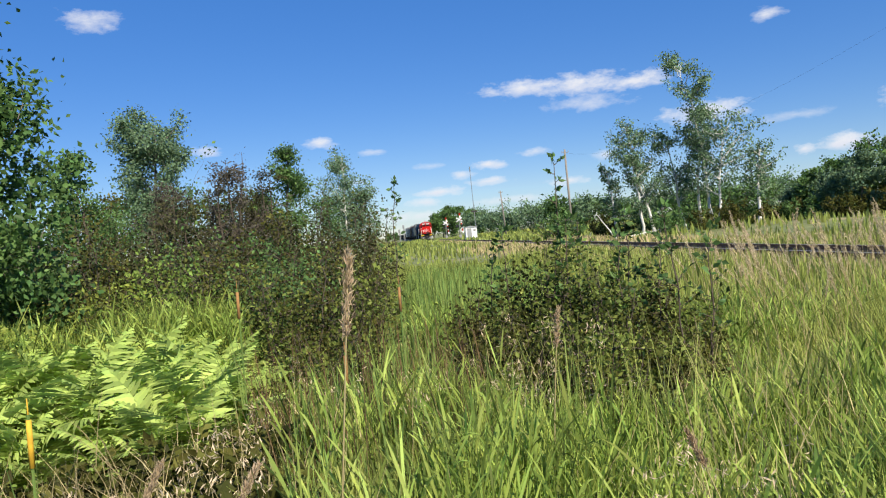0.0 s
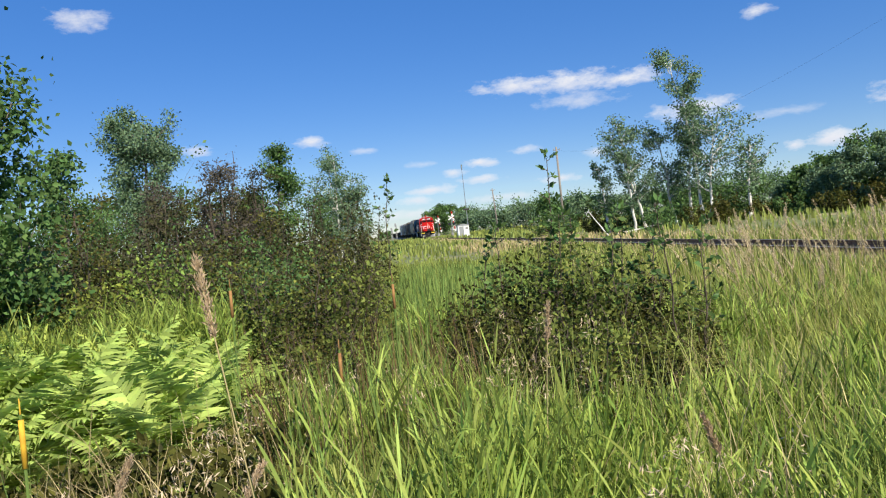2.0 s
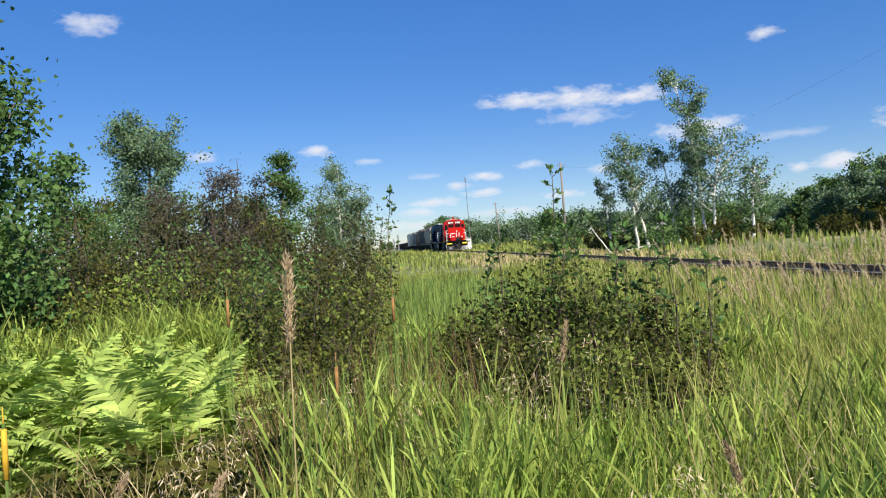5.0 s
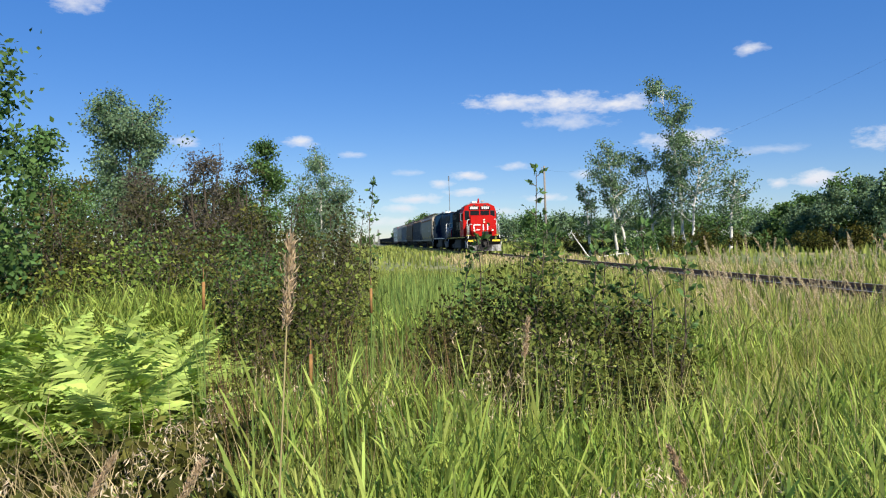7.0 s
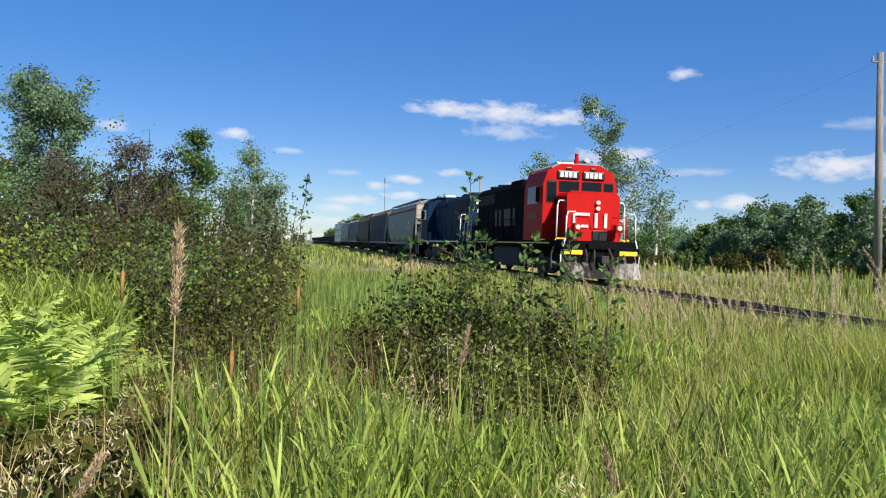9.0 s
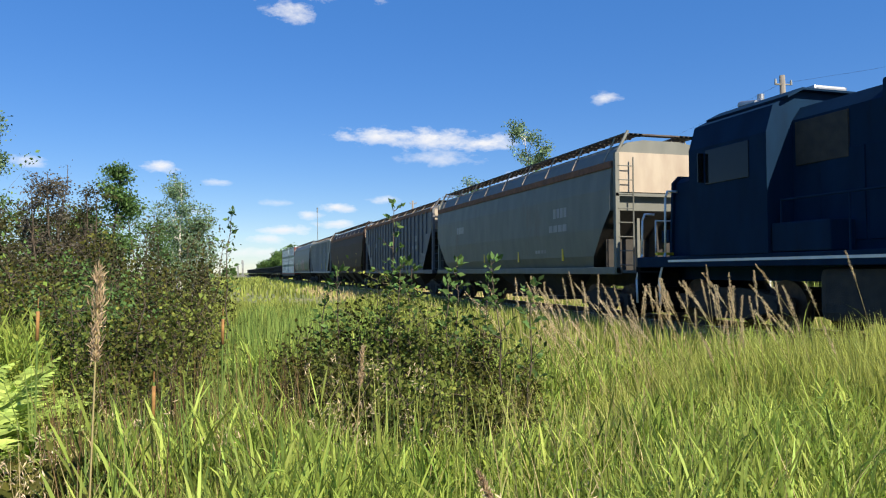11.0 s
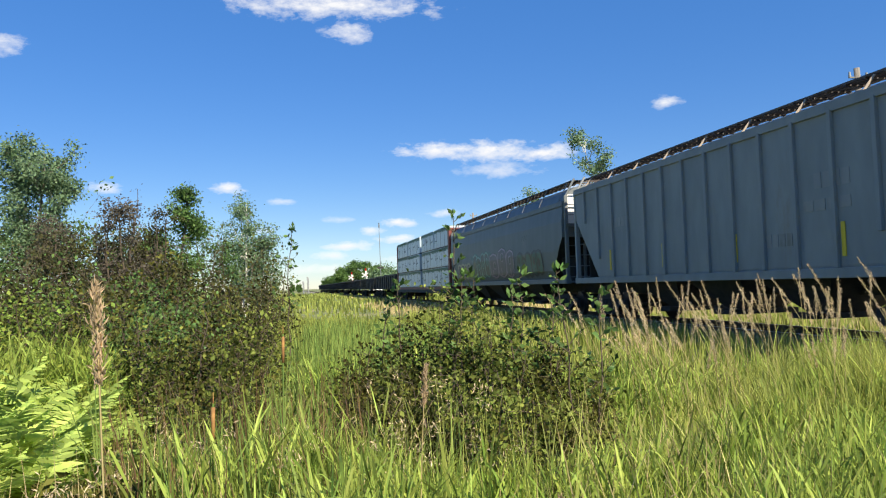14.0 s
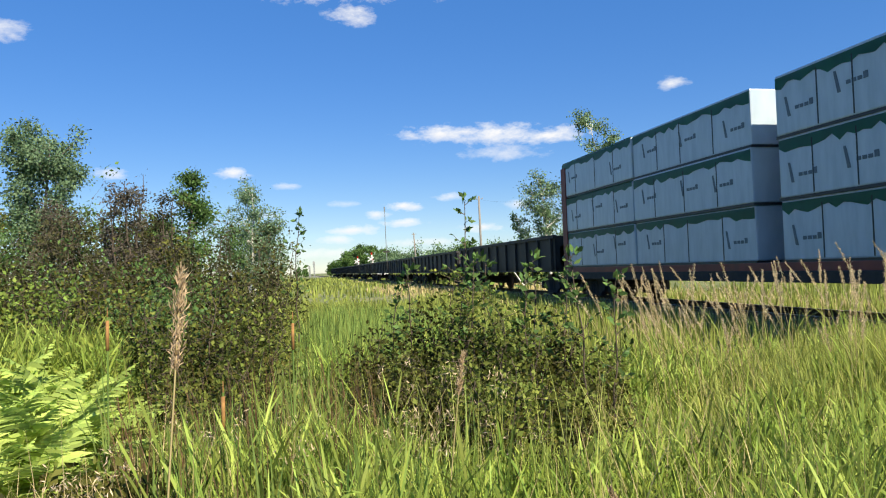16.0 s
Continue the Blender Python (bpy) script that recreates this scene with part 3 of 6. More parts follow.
    cb = p("cab", cab, cabm, "red cab with rounded roof corners" if cn else "blue cab")
    rf = bmesh.new()
    prism(rf, [(-1.16, 4.375), (-.82, 4.545), (.82, 4.545), (1.16, 4.375), (1.14, 4.335), (.8, 4.505), (-.8, 4.505), (-1.14, 4.335)], 2.52, 4.8)
    p("cab_roof", rf, M["roofgrey"] if cn else M["blue"], "weathered grey roof sheet")
    # windows: two windscreens, corner windows, side windows
    for s in (-1, 1):
        p("windscreen", box(*sorted((s * .06, s * .88)), 2.375, 2.398, 3.42, 3.84, .01), M["glass"], "dark glass windscreen", cb)
        bm = bmesh.new()
        bx(bm, *sorted((s * 1.0, s * 1.36)), 2.37, 2.398, 3.02 if s < 0 else 3.35, 3.80, .013)
        p("front_window", bm, M["glass"], "dark narrow window", cb)
        p("front_window_rim", bx(bmesh.new(), *sorted((s * .97, s * 1.39)), 2.385, 2.399, 2.98 if s < 0 else 3.31, 3.84), M["board"], "", cb)
        p("side_window", box(*sorted((s * 1.505, s * 1.535)), 2.95, 4.2, 2.95, 3.65, .01), M["glass"], "dark cab side window", cb)
        p("wind_deflector", box(*sorted((s * 1.53, s * 1.66)), 2.86, 2.89, 3.0, 3.6), M["glass"], "", cb)
        # number boards, tilted corners of the roof; characters as plain bars
        nb = p("number_board", box(*sorted((s * .07, s * .98)), 2.33, 2.40, 3.92, 4.24, .05), M["board"], "black number board with plain white bars", cb)
        bm = bmesh.new()
        for k in range(4):
            x0 = s * .525 - .345 + k * .18
            bx(bm, x0, x0 + .13, 2.322, 2.334, 3.98, 4.18)
        p("number_bar", bm, M["white"], "", nb)
        p("class_light", box(*sorted((s * .38, s * .62)), 2.36, 2.402, 4.28, 4.38, .03), M["board"], "", cb)
        # red side skirt and stripe at the cab's foot
        p("step_light", box(*sorted((s * 1.02, s * 1.45)), 1.02, 1.12, 1.56, 1.62), M["yellow"], "yellow step edge")
    # roof fittings: beacon, horn, antenna
    bm = rod(bmesh.new(), (-.05, 2.75, 4.52), (-.05, 2.75, 4.72), .11, 12)
    rod(bm, (-.05, 2.75, 4.72), (-.05, 2.75, 4.96), .075, 12)
    p("beacon", bm, cabm if cn else M["chrome"], "red roof beacon", smooth=False)
    bm = pipe(bmesh.new(), [(.3, 3.2, 4.7), (.3, 2.8, 4.72)], .05)
    rod(bm, (.3, 2.8, 4.72), (.3, 2.6, 4.73), .04, 10, .10)
    rod(bm, (.42, 3.15, 4.68), (.42, 2.7, 4.7), .04, 10, .09)
    rod(bm, (.36, 3.1, 4.5), (.36, 3.1, 4.7), .03)
    p("air_horn", bm, M["chrome"])
    bm = bx(bmesh.new(), -.55, .25, 3.6, 4.5, 4.53, 4.72, .05)
    p("roof_cooler", bm, M["chrome"], "pale metal air conditioner")
    # long hood: rounded top, with doors, grilles, radiators and fans
    hd = bmesh.new()
    prism(hd, [(-.93, 1.52), (.93, 1.52), (.93, 3.95), (.74, 4.2), (-.74, 4.2), (-.93, 3.95)], 4.65, 14.35)
    hb = p("long_hood", hd, hood, "black engine hood" if cn else "blue engine hood")
    for s in (-1, 1):
        for k in range(9):
            y0 = 5.3 + k * .98
            p("hood_door", box(*sorted((s * .925, s * .955)), y0, y0 + .9, 1.7, 3.25, .012), hood, "", hb)
        bm = bmesh.new()
        for k in range(7):
            bx(bm, *sorted((s * .92, s * .965)), 11.0, 14.0, 3.36 + k * .075, 3.40 + k * .075)
        p("radiator_grille", bm, M["under"], "dark slatted radiator grille", hb)
        p("inertial_grille", box(*sorted((s * .92, s * .965)), 4.75, 5.9, 3.1, 3.9, .01), M["under"], "", hb)
        bm = bmesh.new()
        for k in range(9):
            y0 = 2.0 + k * 1.45
            if y0 > 4.5 or y0 < 1.0:
                pipe(bm, [(s * 1.44, y0, 1.5), (s * 1.44, y0, 2.45)], .018)
        pipe(bm, [(s * 1.44, 4.9, 2.45), (s * 1.44, 13.6, 2.45), (s * 1.36, 14.2, 2.45)], .02)
        p("side_railing", bm, M["black"] if cn else M["blue"])
        # battery boxes beside the cab
        p("battery_box", box(*sorted((s * .95, s * 1.48)), 4.7, 6.0, 1.53, 2.05, .03), hood)
    for y0, rad in ((11.6, .62), (13.0, .62), (8.6, .4)):
        p("roof_fan", rod(bmesh.new(), (0, y0, 4.19), (0, y0, 4.36), rad, 24), M["under"], "", hb)
    p("exhaust_stack", bx(bmesh.new(), -.3, .3, 9.6, 10.1, 4.19, 4.42, .03), M["under"], "", hb)
    p("dynamic_brake_blister", bx(bmesh.new(), -1.02, 1.02, 6.6, 8.2, 3.72, 4.24, .06), hood, "", hb)
    if cn:
        # white flash between red cab and black hood; faded emblem on the hood side as plain strokes
        for s in (-1, 1):
            bm = bmesh.new()
            q = [(4.7, 1.56), (5.25, 1.56), (5.9, 3.0), (5.35, 3.0)]
            prism(bm, q, *sorted((s * .957, s * .972)), "x")
            p("white_flash", bm, M["flash"], "faded white diagonal stripe", hb)
            bm = bmesh.new()
            for y0, w in ((7.6, .35), (8.3, 1.0), (9.8, .35), (10.5, .35)):
                bx(bm, *sorted((s * .957, s * .968)), y0, y0 + w, 2.2, 3.0)
            p("hood_emblem", bm, M["faded"], "large faded grey strokes", hb)
            bm = bmesh.new()
            for k in range(4):
                bx(bm, *sorted((s * 1.521, s * 1.528)), 3.1 + k * .28, 3.3 + k * .28, 2.35, 2.62)
            p("cab_number_bar", bm, M["bulk"], "", cb)
    else:
        bm = bmesh.new()
        for k in range(5):
            bx(bm, -.55 + k * .23, -.38 + k * .23, 14.352, 14.365, 3.62, 3.80)
        bx(bm, -.45, .45, 14.352, 14.362, 3.1, 3.35)
        p("end_marking", bm, M["white"], "white plain bars on the hood end", hb)
        bm = bmesh.new()
        for k in range(4):
            bx(bm, -.36 + k * .19, -.24 + k * .19, 14.362, 14.37, 3.14, 3.31)
        p("end_number_bar", bm, M["board"], "", hb)
    # fuel tank and trucks
    p("fuel_tank", box(-1.35, 1.35, 5.6, 9.6, .35, 1.25, .15), M["under"])
    bogie(car, 3.0, 2.6, .51, 1, True)
    bogie(car, L - 3.0, 2.6, .51, 1, True)
    lab = ("red-nosed diesel locomotive with black hood, lit headlights" if cn else "dark blue diesel locomotive running long hood first")
    return tagged(car, lab, "locomotive", "locomotives of the train")


def side_x(profile, z):
    for (x0, z0), (x1, z1) in zip(profile, profile[1:]):
        if z0 <= z <= z1:
            return -(x0 + (x1 - x0) * (z - z0) / (z1 - z0 + 1e-9))
    return -profile[-1][0] if z > profile[-1][1] else -profile[0][0]


def blob(y0, z0, w, h, tilt, x, flat, power=3.0, rows=12):
    """A rounded block of sprayed paint on a side wall, in level strips that follow the wall's curve; and its rim as a line."""
    bm = bmesh.new()
    left, right, last = [], [], None
    for k in range(rows + 1):
        u = -1 + 2 * k / rows
        half = w / 2 * (1 - min(1, abs(u) ** power)) ** (1 / power) + .01
        z = z0 + h * (k / rows)
        mid = y0 + tilt * (z - z0)
        pair = [bm.verts.new((x(z) - flat, mid + sg * half, z)) for sg in (-1, 1)]
        left.append((mid - half, z))
        right.append((mid + half, z))
        if last:
            bm.faces.new((last[0], last[1], pair[1], pair[0]))
        last = pair
    return bm, left + right[::-1] + [left[0]]


def sprayed_shapes(wall, x, L):
    """Rows of bulging sprayed blocks with pale rims, dark backing and dark hollows; no lettering that could be read."""
    rr = random.Random(5)
    # start, end, size, height, fill, rim, backing
    for y, y_end, w, h, fill, rim, back in ((2.6, 6.0, .62, .85, "teal_dark", "spray_dark", "spray_dark"), (6.2, 9.6, 1.12, 1.30, "mauve_dark", "pink", "spray_dark"),
                                            (9.8, 13.2, .80, 1.12, "spray_dark", "spray_mint", "teal_dark"), (13.4, 16.2, .66, .80, "mauve_dark", "spray_cream", "spray_cream")):
        while y + w < y_end + .1:
            ww, hh, tilt = w * rr.uniform(.85, 1.15), h * rr.uniform(.85, 1.12), rr.uniform(-.16, .16)
            z = 1.42 + rr.uniform(0, .1)
            bm, ring = blob(y + ww / 2, z - .06, ww + .16, hh + .14, tilt, x, .006)
            part("painted_shadow", bm, M[back], wall, "dark sprayed backing" if back != "spray_cream" else "pale sprayed backing")
            bm, ring = blob(y + ww / 2, z, ww, hh, tilt, x, .011)
            part("painted_fill", bm, M[fill], wall, "sprayed block of colour")
            part("painted_line", strokes([ring], .034, x, .016), M[rim], wall, "pale sprayed rim")
            if rr.random() < .75:
                bm, ring = blob(y + ww * rr.uniform(.42, .58), z + hh * rr.uniform(.35, .55), ww * .3, hh * .3, tilt, x, .016, 2.4, 8)
                part("painted_hollow", bm, M[back], wall, "dark hollow in the block")
                part("painted_line", strokes([ring], .022, x, .021), M[rim], wall, "pale sprayed rim")
            if rr.random() < .6:
                a = y + ww * rr.uniform(.3, .7)
                part("painted_stroke", strokes([[(a, z - .03), (a + tilt * .2, z + hh * .15), (a + tilt * .3, z + hh * .33)]], .03, x, .021), M[rim], wall, "pale sprayed stroke")
            y += ww * .98
    part("painted_haze", strokes([[(9.5 + .25 * k, 2.55 + .10 * math.sin(k * 1.3)) for k in range(16)]], .09, x, .004), M["teal_dark"], wall, "teal sprayed haze")
    for y, z in ((4.2, 3.0), (14.6, 2.75), (15.3, 2.4)):
        part("painted_scrawl", strokes([[(y + .09 * k, z + .12 * math.sin(k * 2.1)) for k in range(9)]], .018, x, .006), M["spray_dark"], wall, "thin dark scrawl")


def hopper(L, body, end, label, ribs=0, round_side=False, roof=None, marks="", rail_brackets=9):
    """Covered hopper: L metres between coupler pockets."""
    car = empty("covered_hopper")
    if round_side:
        half = [(1.30, 1.25), (1.46, 1.6), (1.53, 2.3), (1.53, 3.3), (1.46, 3.92), (1.28, 4.30), (1.0, 4.50), (.55, 4.58)]
    else:
        half = [(1.44, 1.25), (1.46, 1.35), (1.46, 4.11), (1.38, 4.24), (1.0, 4.41), (.55, 4.49)]
    outline = [(x, z) for x, z in half] + [(-x, z) for x, z in reversed(half)]
    slopes = []
    bm = prism(bmesh.new(), outline, .52, L - .52)
    low = 2.75 if round_side else 3.2
    for yy, zz, ny in ((.52, low, -1), (L - .52, low, 1)):
        n = Vector((0, ny * 2.0, -1.7)).normalized()
        g = bm.verts[:] + bm.edges[:] + bm.faces[:]
        cut = bmesh.ops.bisect_plane(bm, geom=g, plane_co=(0, yy, zz), plane_no=n, clear_outer=True)
        ring = [e for e in cut["geom_cut"] if isinstance(e, bmesh.types.BMEdge)]
        made = bmesh.ops.contextual_create(bm, geom=ring)["faces"]
        slopes += [[v.co - n * .01 for v in f.verts] for f in made]
    bo = part("body", bm, body, car)
    # near-black for the shade between the cars as well as for dirt
    for pts in slopes:
        sheet = bmesh.new()
        sheet.faces.new([sheet.verts.new(q + (Vector((0, .022, -.02)) if q.y > L / 2 else Vector((0, -.022, -.02)))) for q in pts])
        bmesh.ops.solidify(sheet, geom=sheet.faces[:], thickness=.008)
        part("slope_sheet", sheet, M["under"], bo, "dirty end slope sheet, blackened for shade")
    xs = lambda z: side_x(half, z)
    # top chord, side sill
    for s in (-1, 1):
        zc = half[4][1] if round_side else 4.14
        xc = abs(xs(zc)) if round_side else 1.46
        part("top_chord", box(*sorted((s * (xc - .03), s * (xc + .05))), .49, L - .49, zc - .09, zc + .09, .015), body if not roof else roof, bo)
        part("side_sill", box(*sorted((s * 1.30, s * 1.50)), .35, L - .35, 1.12, 1.30, .015), body, bo)
    if ribs:
        step = (L - 2.6) / (ribs - 1)
        for s in (-1, 1):
            first = None
            for k in range(ribs):
                y = 1.3 + k * step
                z0 = 1.3 if 2.6 < y < L - 2.6 else 1.3 + max(0, (2.75 - min(y, L - y))) * 1.2
                if first is None or z0 > 1.31 or k == 2:
                    first_bm = box(*sorted((s * 1.455, s * 1.53)), -.045, .045, z0, 4.09, .012)
                    ob = part("side_post", first_bm, body, bo)
                    if z0 <= 1.31:
                        first = ob
                else:
                    ob = share("side_post", first, bo, Matrix())
                ob.location = (0, y, 0)
    # roof: hatch cover, running boards on brackets
    zt = half[-1][1]
    bm = bx(bmesh.new(), -.32, .32, 1.4, L - 1.4, zt - .02, zt + .14, .03)
    part("hatch_cover", bm, roof or body, car)
    up = .13 if round_side else .08
    wb = bmesh.new()
    for s in (-1, 1):
        for k in range(4):
            x = s * (.62 + k * .14)
            bx(wb, x - .05, x + .05, .5, L - .5, zt + up, zt + up + .035)
        for k in range(int(L / .45)):
            y = .6 + k * .45
            bx(wb, *sorted((s * .56, s * 1.10)), y - .02, y + .02, zt + up - .03, zt + up)
    for y in (.5, L - .72):
        bx(wb, -1.1, 1.1, y, y + .22, zt + up, zt + up + .035)
    wk = part("running_board", wb, M["grate"], car, "dark metal grating walkway")
    for s in (-1, 1):
        first = None
        for k in range(rail_brackets):
            y = 1.0 + (L - 2.0) * k / (rail_brackets - 1)
            if first is None:
                b = pipe(bmesh.new(), [(s * 1.06, 0, zt + up), (s * (abs(xs(4.08)) + .02), 0, 4.06)], .022, 5)
                first = part("bracket", b, M["h_end_lit"] if end is M["h_end_lit"] else M["roofgrey"], wk)
            else:
                first_s = share("bracket", first, wk, Matrix())
                first_s.location = (0, y, 0)
        first.location = (0, 1.0, 0)
    # ends: posts, slope-sheet braces, ladder, platform, hand brake
    for y, d in ((.35, 1), (L - .35, -1)):
        ends = part("end_frame", bmesh.new(), body, car)
        bm = bmesh.new()
        for s in (-1, 1):
            bx(bm, s * 1.40 - .06, s * 1.40 + .06, *sorted((y, y + d * .12)), 1.2, 4.2, .01)
            bx(bm, s * .62 - .04, s * .62 + .04, *sorted((y + d * .3, y + d * .4)), 1.2, 3.9)
            rod(bm, (s * 1.40, y + d * .06, 4.15), (s * 1.05, y + d * .06, zt + .2), .04)
            rod(bm, (s * 1.40, y + d * .06, 3.2), (s * 1.42, y + d * .75, 3.9), .035)
        bx(bm, -1.45, 1.45, *sorted((y, y + d * .1)), 3.1, 3.18)
        bx(bm, -1.45, 1.45, *sorted((y, y + d * .5)), 1.15, 1.22)
        bm.to_mesh(ends.data)
        bm.free()
        for s in (-1, 1):
            bm = bmesh.new()
            for k in range(8):
                rod(bm, (s * .95, y, 1.35 + k * .36), (s * 1.38, y, 1.35 + k * .36), .014, 5)
            rod(bm, (s * .95, y, 1.2), (s * .95, y, 4.1), .02, 5)
            part("ladder", bm, body, car)
        # only the top is pale: sunlight put into the sheet's colour
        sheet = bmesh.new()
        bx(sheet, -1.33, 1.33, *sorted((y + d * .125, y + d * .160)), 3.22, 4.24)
        part("end_sheet", sheet, end, car, "upper end sheet painted pale for sun")
        # plates added to close the open end, which is to read dark
        bm = bx(bmesh.new(), -1.3, 1.3, *sorted((y + d * .75, y + d * .79)), 1.15, 2.3)
        prism(bm, [(y + d * .3, 1.15), (y + d * 2.4, 1.15), (y + d * .75, 3.0), (y + d * .5, 3.0)], -.03, .03, "x")
        part("shear_plate", bm, M["under"], car, "dark plates above the truck")
        bm = rod(bmesh.new(), (.55, y - d * .02, 2.7), (.55, y + d * .05, 2.7), .26, 18)
        part("brake_wheel", bm, M["rust"], car)
        coupler(car, y, -d)
    # outlets
    bays = 4 if L > 18 else 3
    for k in range(bays):
        y = 3.6 + (L - 7.2) * (k + .5) / bays
        w = (L - 7.2) / bays / 2 - .1
        bm = bmesh.new()
        a = [bm.verts.new((sx * 1.25, y + sy * w, 1.26)) for sx, sy in ((-1, -1), (1, -1), (1, 1), (-1, 1))]
        b = [bm.verts.new((sx * .5, y + sy * .3, .42)) for sx, sy in ((-1, -1), (1, -1), (1, 1), (-1, 1))]
        for i in range(4):
            bm.faces.new((a[i], a[(i + 1) % 4], b[(i + 1) % 4], b[i]))
        bm.faces.new(a)
        bm.faces.new(b)
        bx(bm, -.9, .9, y - .35, y + .35, .32, .44, .02)
        part("outlet", bm, M["under"], car)
    part("centre_sill", box(-.2, .2, .4, L - .4, .78, 1.14), M["under"], car)
    bogie(car, 1.75, 1.78, .42, 1)
    bogie(car, L - 1.75, 1.78, .42, 1)
    # lettering as plain bars, painted work
    if "bars" in marks:
        for z, y, w, h in ((2.75, 2.9, .9, .28), (2.35, 2.9, 1.2, .2), (2.75, L - 4.2, .9, .26), (1.75, 4.4, .8, .25)):
            for k in range(4):
                a = y + k * w / 4
                part("lettering_bar", box(xs(z) - .010, xs(z) - .002, a, a + w / 4 - .05, z, z + h), M["roofgrey"] if "dark" in marks else M["h_pale"], bo, "plain faded lettering bar")
    if "tape" in marks:
        for k in range(4):
            y = L * (.2 + .2 * k)
            part("reflector", box(xs(1.55) - .02, xs(1.8) - .004, y, y + .09, 1.5, 2.1), M["yellow"], bo, "yellow reflector strip")
    if "streak" in marks:
        bm = strokes([[(L - 4.6, 2.5), (L - 4.9, 2.0), (L - 5.1, 1.5)], [(2.9, 2.6), (3.2, 2.0), (3.4, 1.55)], [(L - 7.5, 2.1), (L - 7.8, 1.6)]], .05, xs)
        part("stripe", bm, M["yellow"], bo, "slanted yellow stripe")
    if "graffiti" in marks:
        sprayed_shapes(bo, xs, L)
    return tagged(car, label, "freight car", "covered hopper cars of the train")


def centerbeam(L):
    car = empty("lumber_car")
    part("deck", bx(bmesh.new(), -1.42, 1.42, .3, L - .3, .92, 1.10, .02), M["bulk"], car)
    part("side_sill", bx(bmesh.new(), -1.45, 1.45, .3, L - .3, .70, .93, .02), M["under"], car)
    for y, d in ((.35, 1), (L - .35, -1)):
        bm = bmesh.new()
        for s in (-1, 1):
            bx(bm, s * 1.36 - .09, s * 1.36 + .09, *sorted((y, y + d * .40)), 1.1, 4.62, .02)
            bx(bm, s * .45 - .05, s * .45 + .05, *sorted((y + d * .1, y + d * .35)), 1.1, 4.6)
        for z in (1.15, 1.9, 2.7, 3.4, 3.9, 4.52):
            bx(bm, -1.4, 1.4, *sorted((y + d * .05, y + d * .4)), z, z + .1, .01)
        bx(bm, -1.4, 1.4, *sorted((y + d * .38, y + d * .42)), 1.1, 4.6)
        for s in (-1, 1):
            for k in range(7):
                rod(bm, (s * .95, y - d * .03, 1.4 + .38 * k), (s * 1.3, y - d * .03, 1.4 + .38 * k), .015, 5)
        part("bulkhead", bm, M["bulk"], car, "oxide red ribbed bulkhead")
        coupler(car, y, -d)
    part("centre_beam", bx(bmesh.new(), -.1, .1, .7, L - .7, 1.1, 4.55), M["bulk"], car)
    bogie(car, 2.0, 1.78, .42, 1)
    bogie(car, L - 2.0, 1.78, .42, 1)
    return tagged(car, "oxide red centre-beam flat car under wrapped lumber", "freight car")


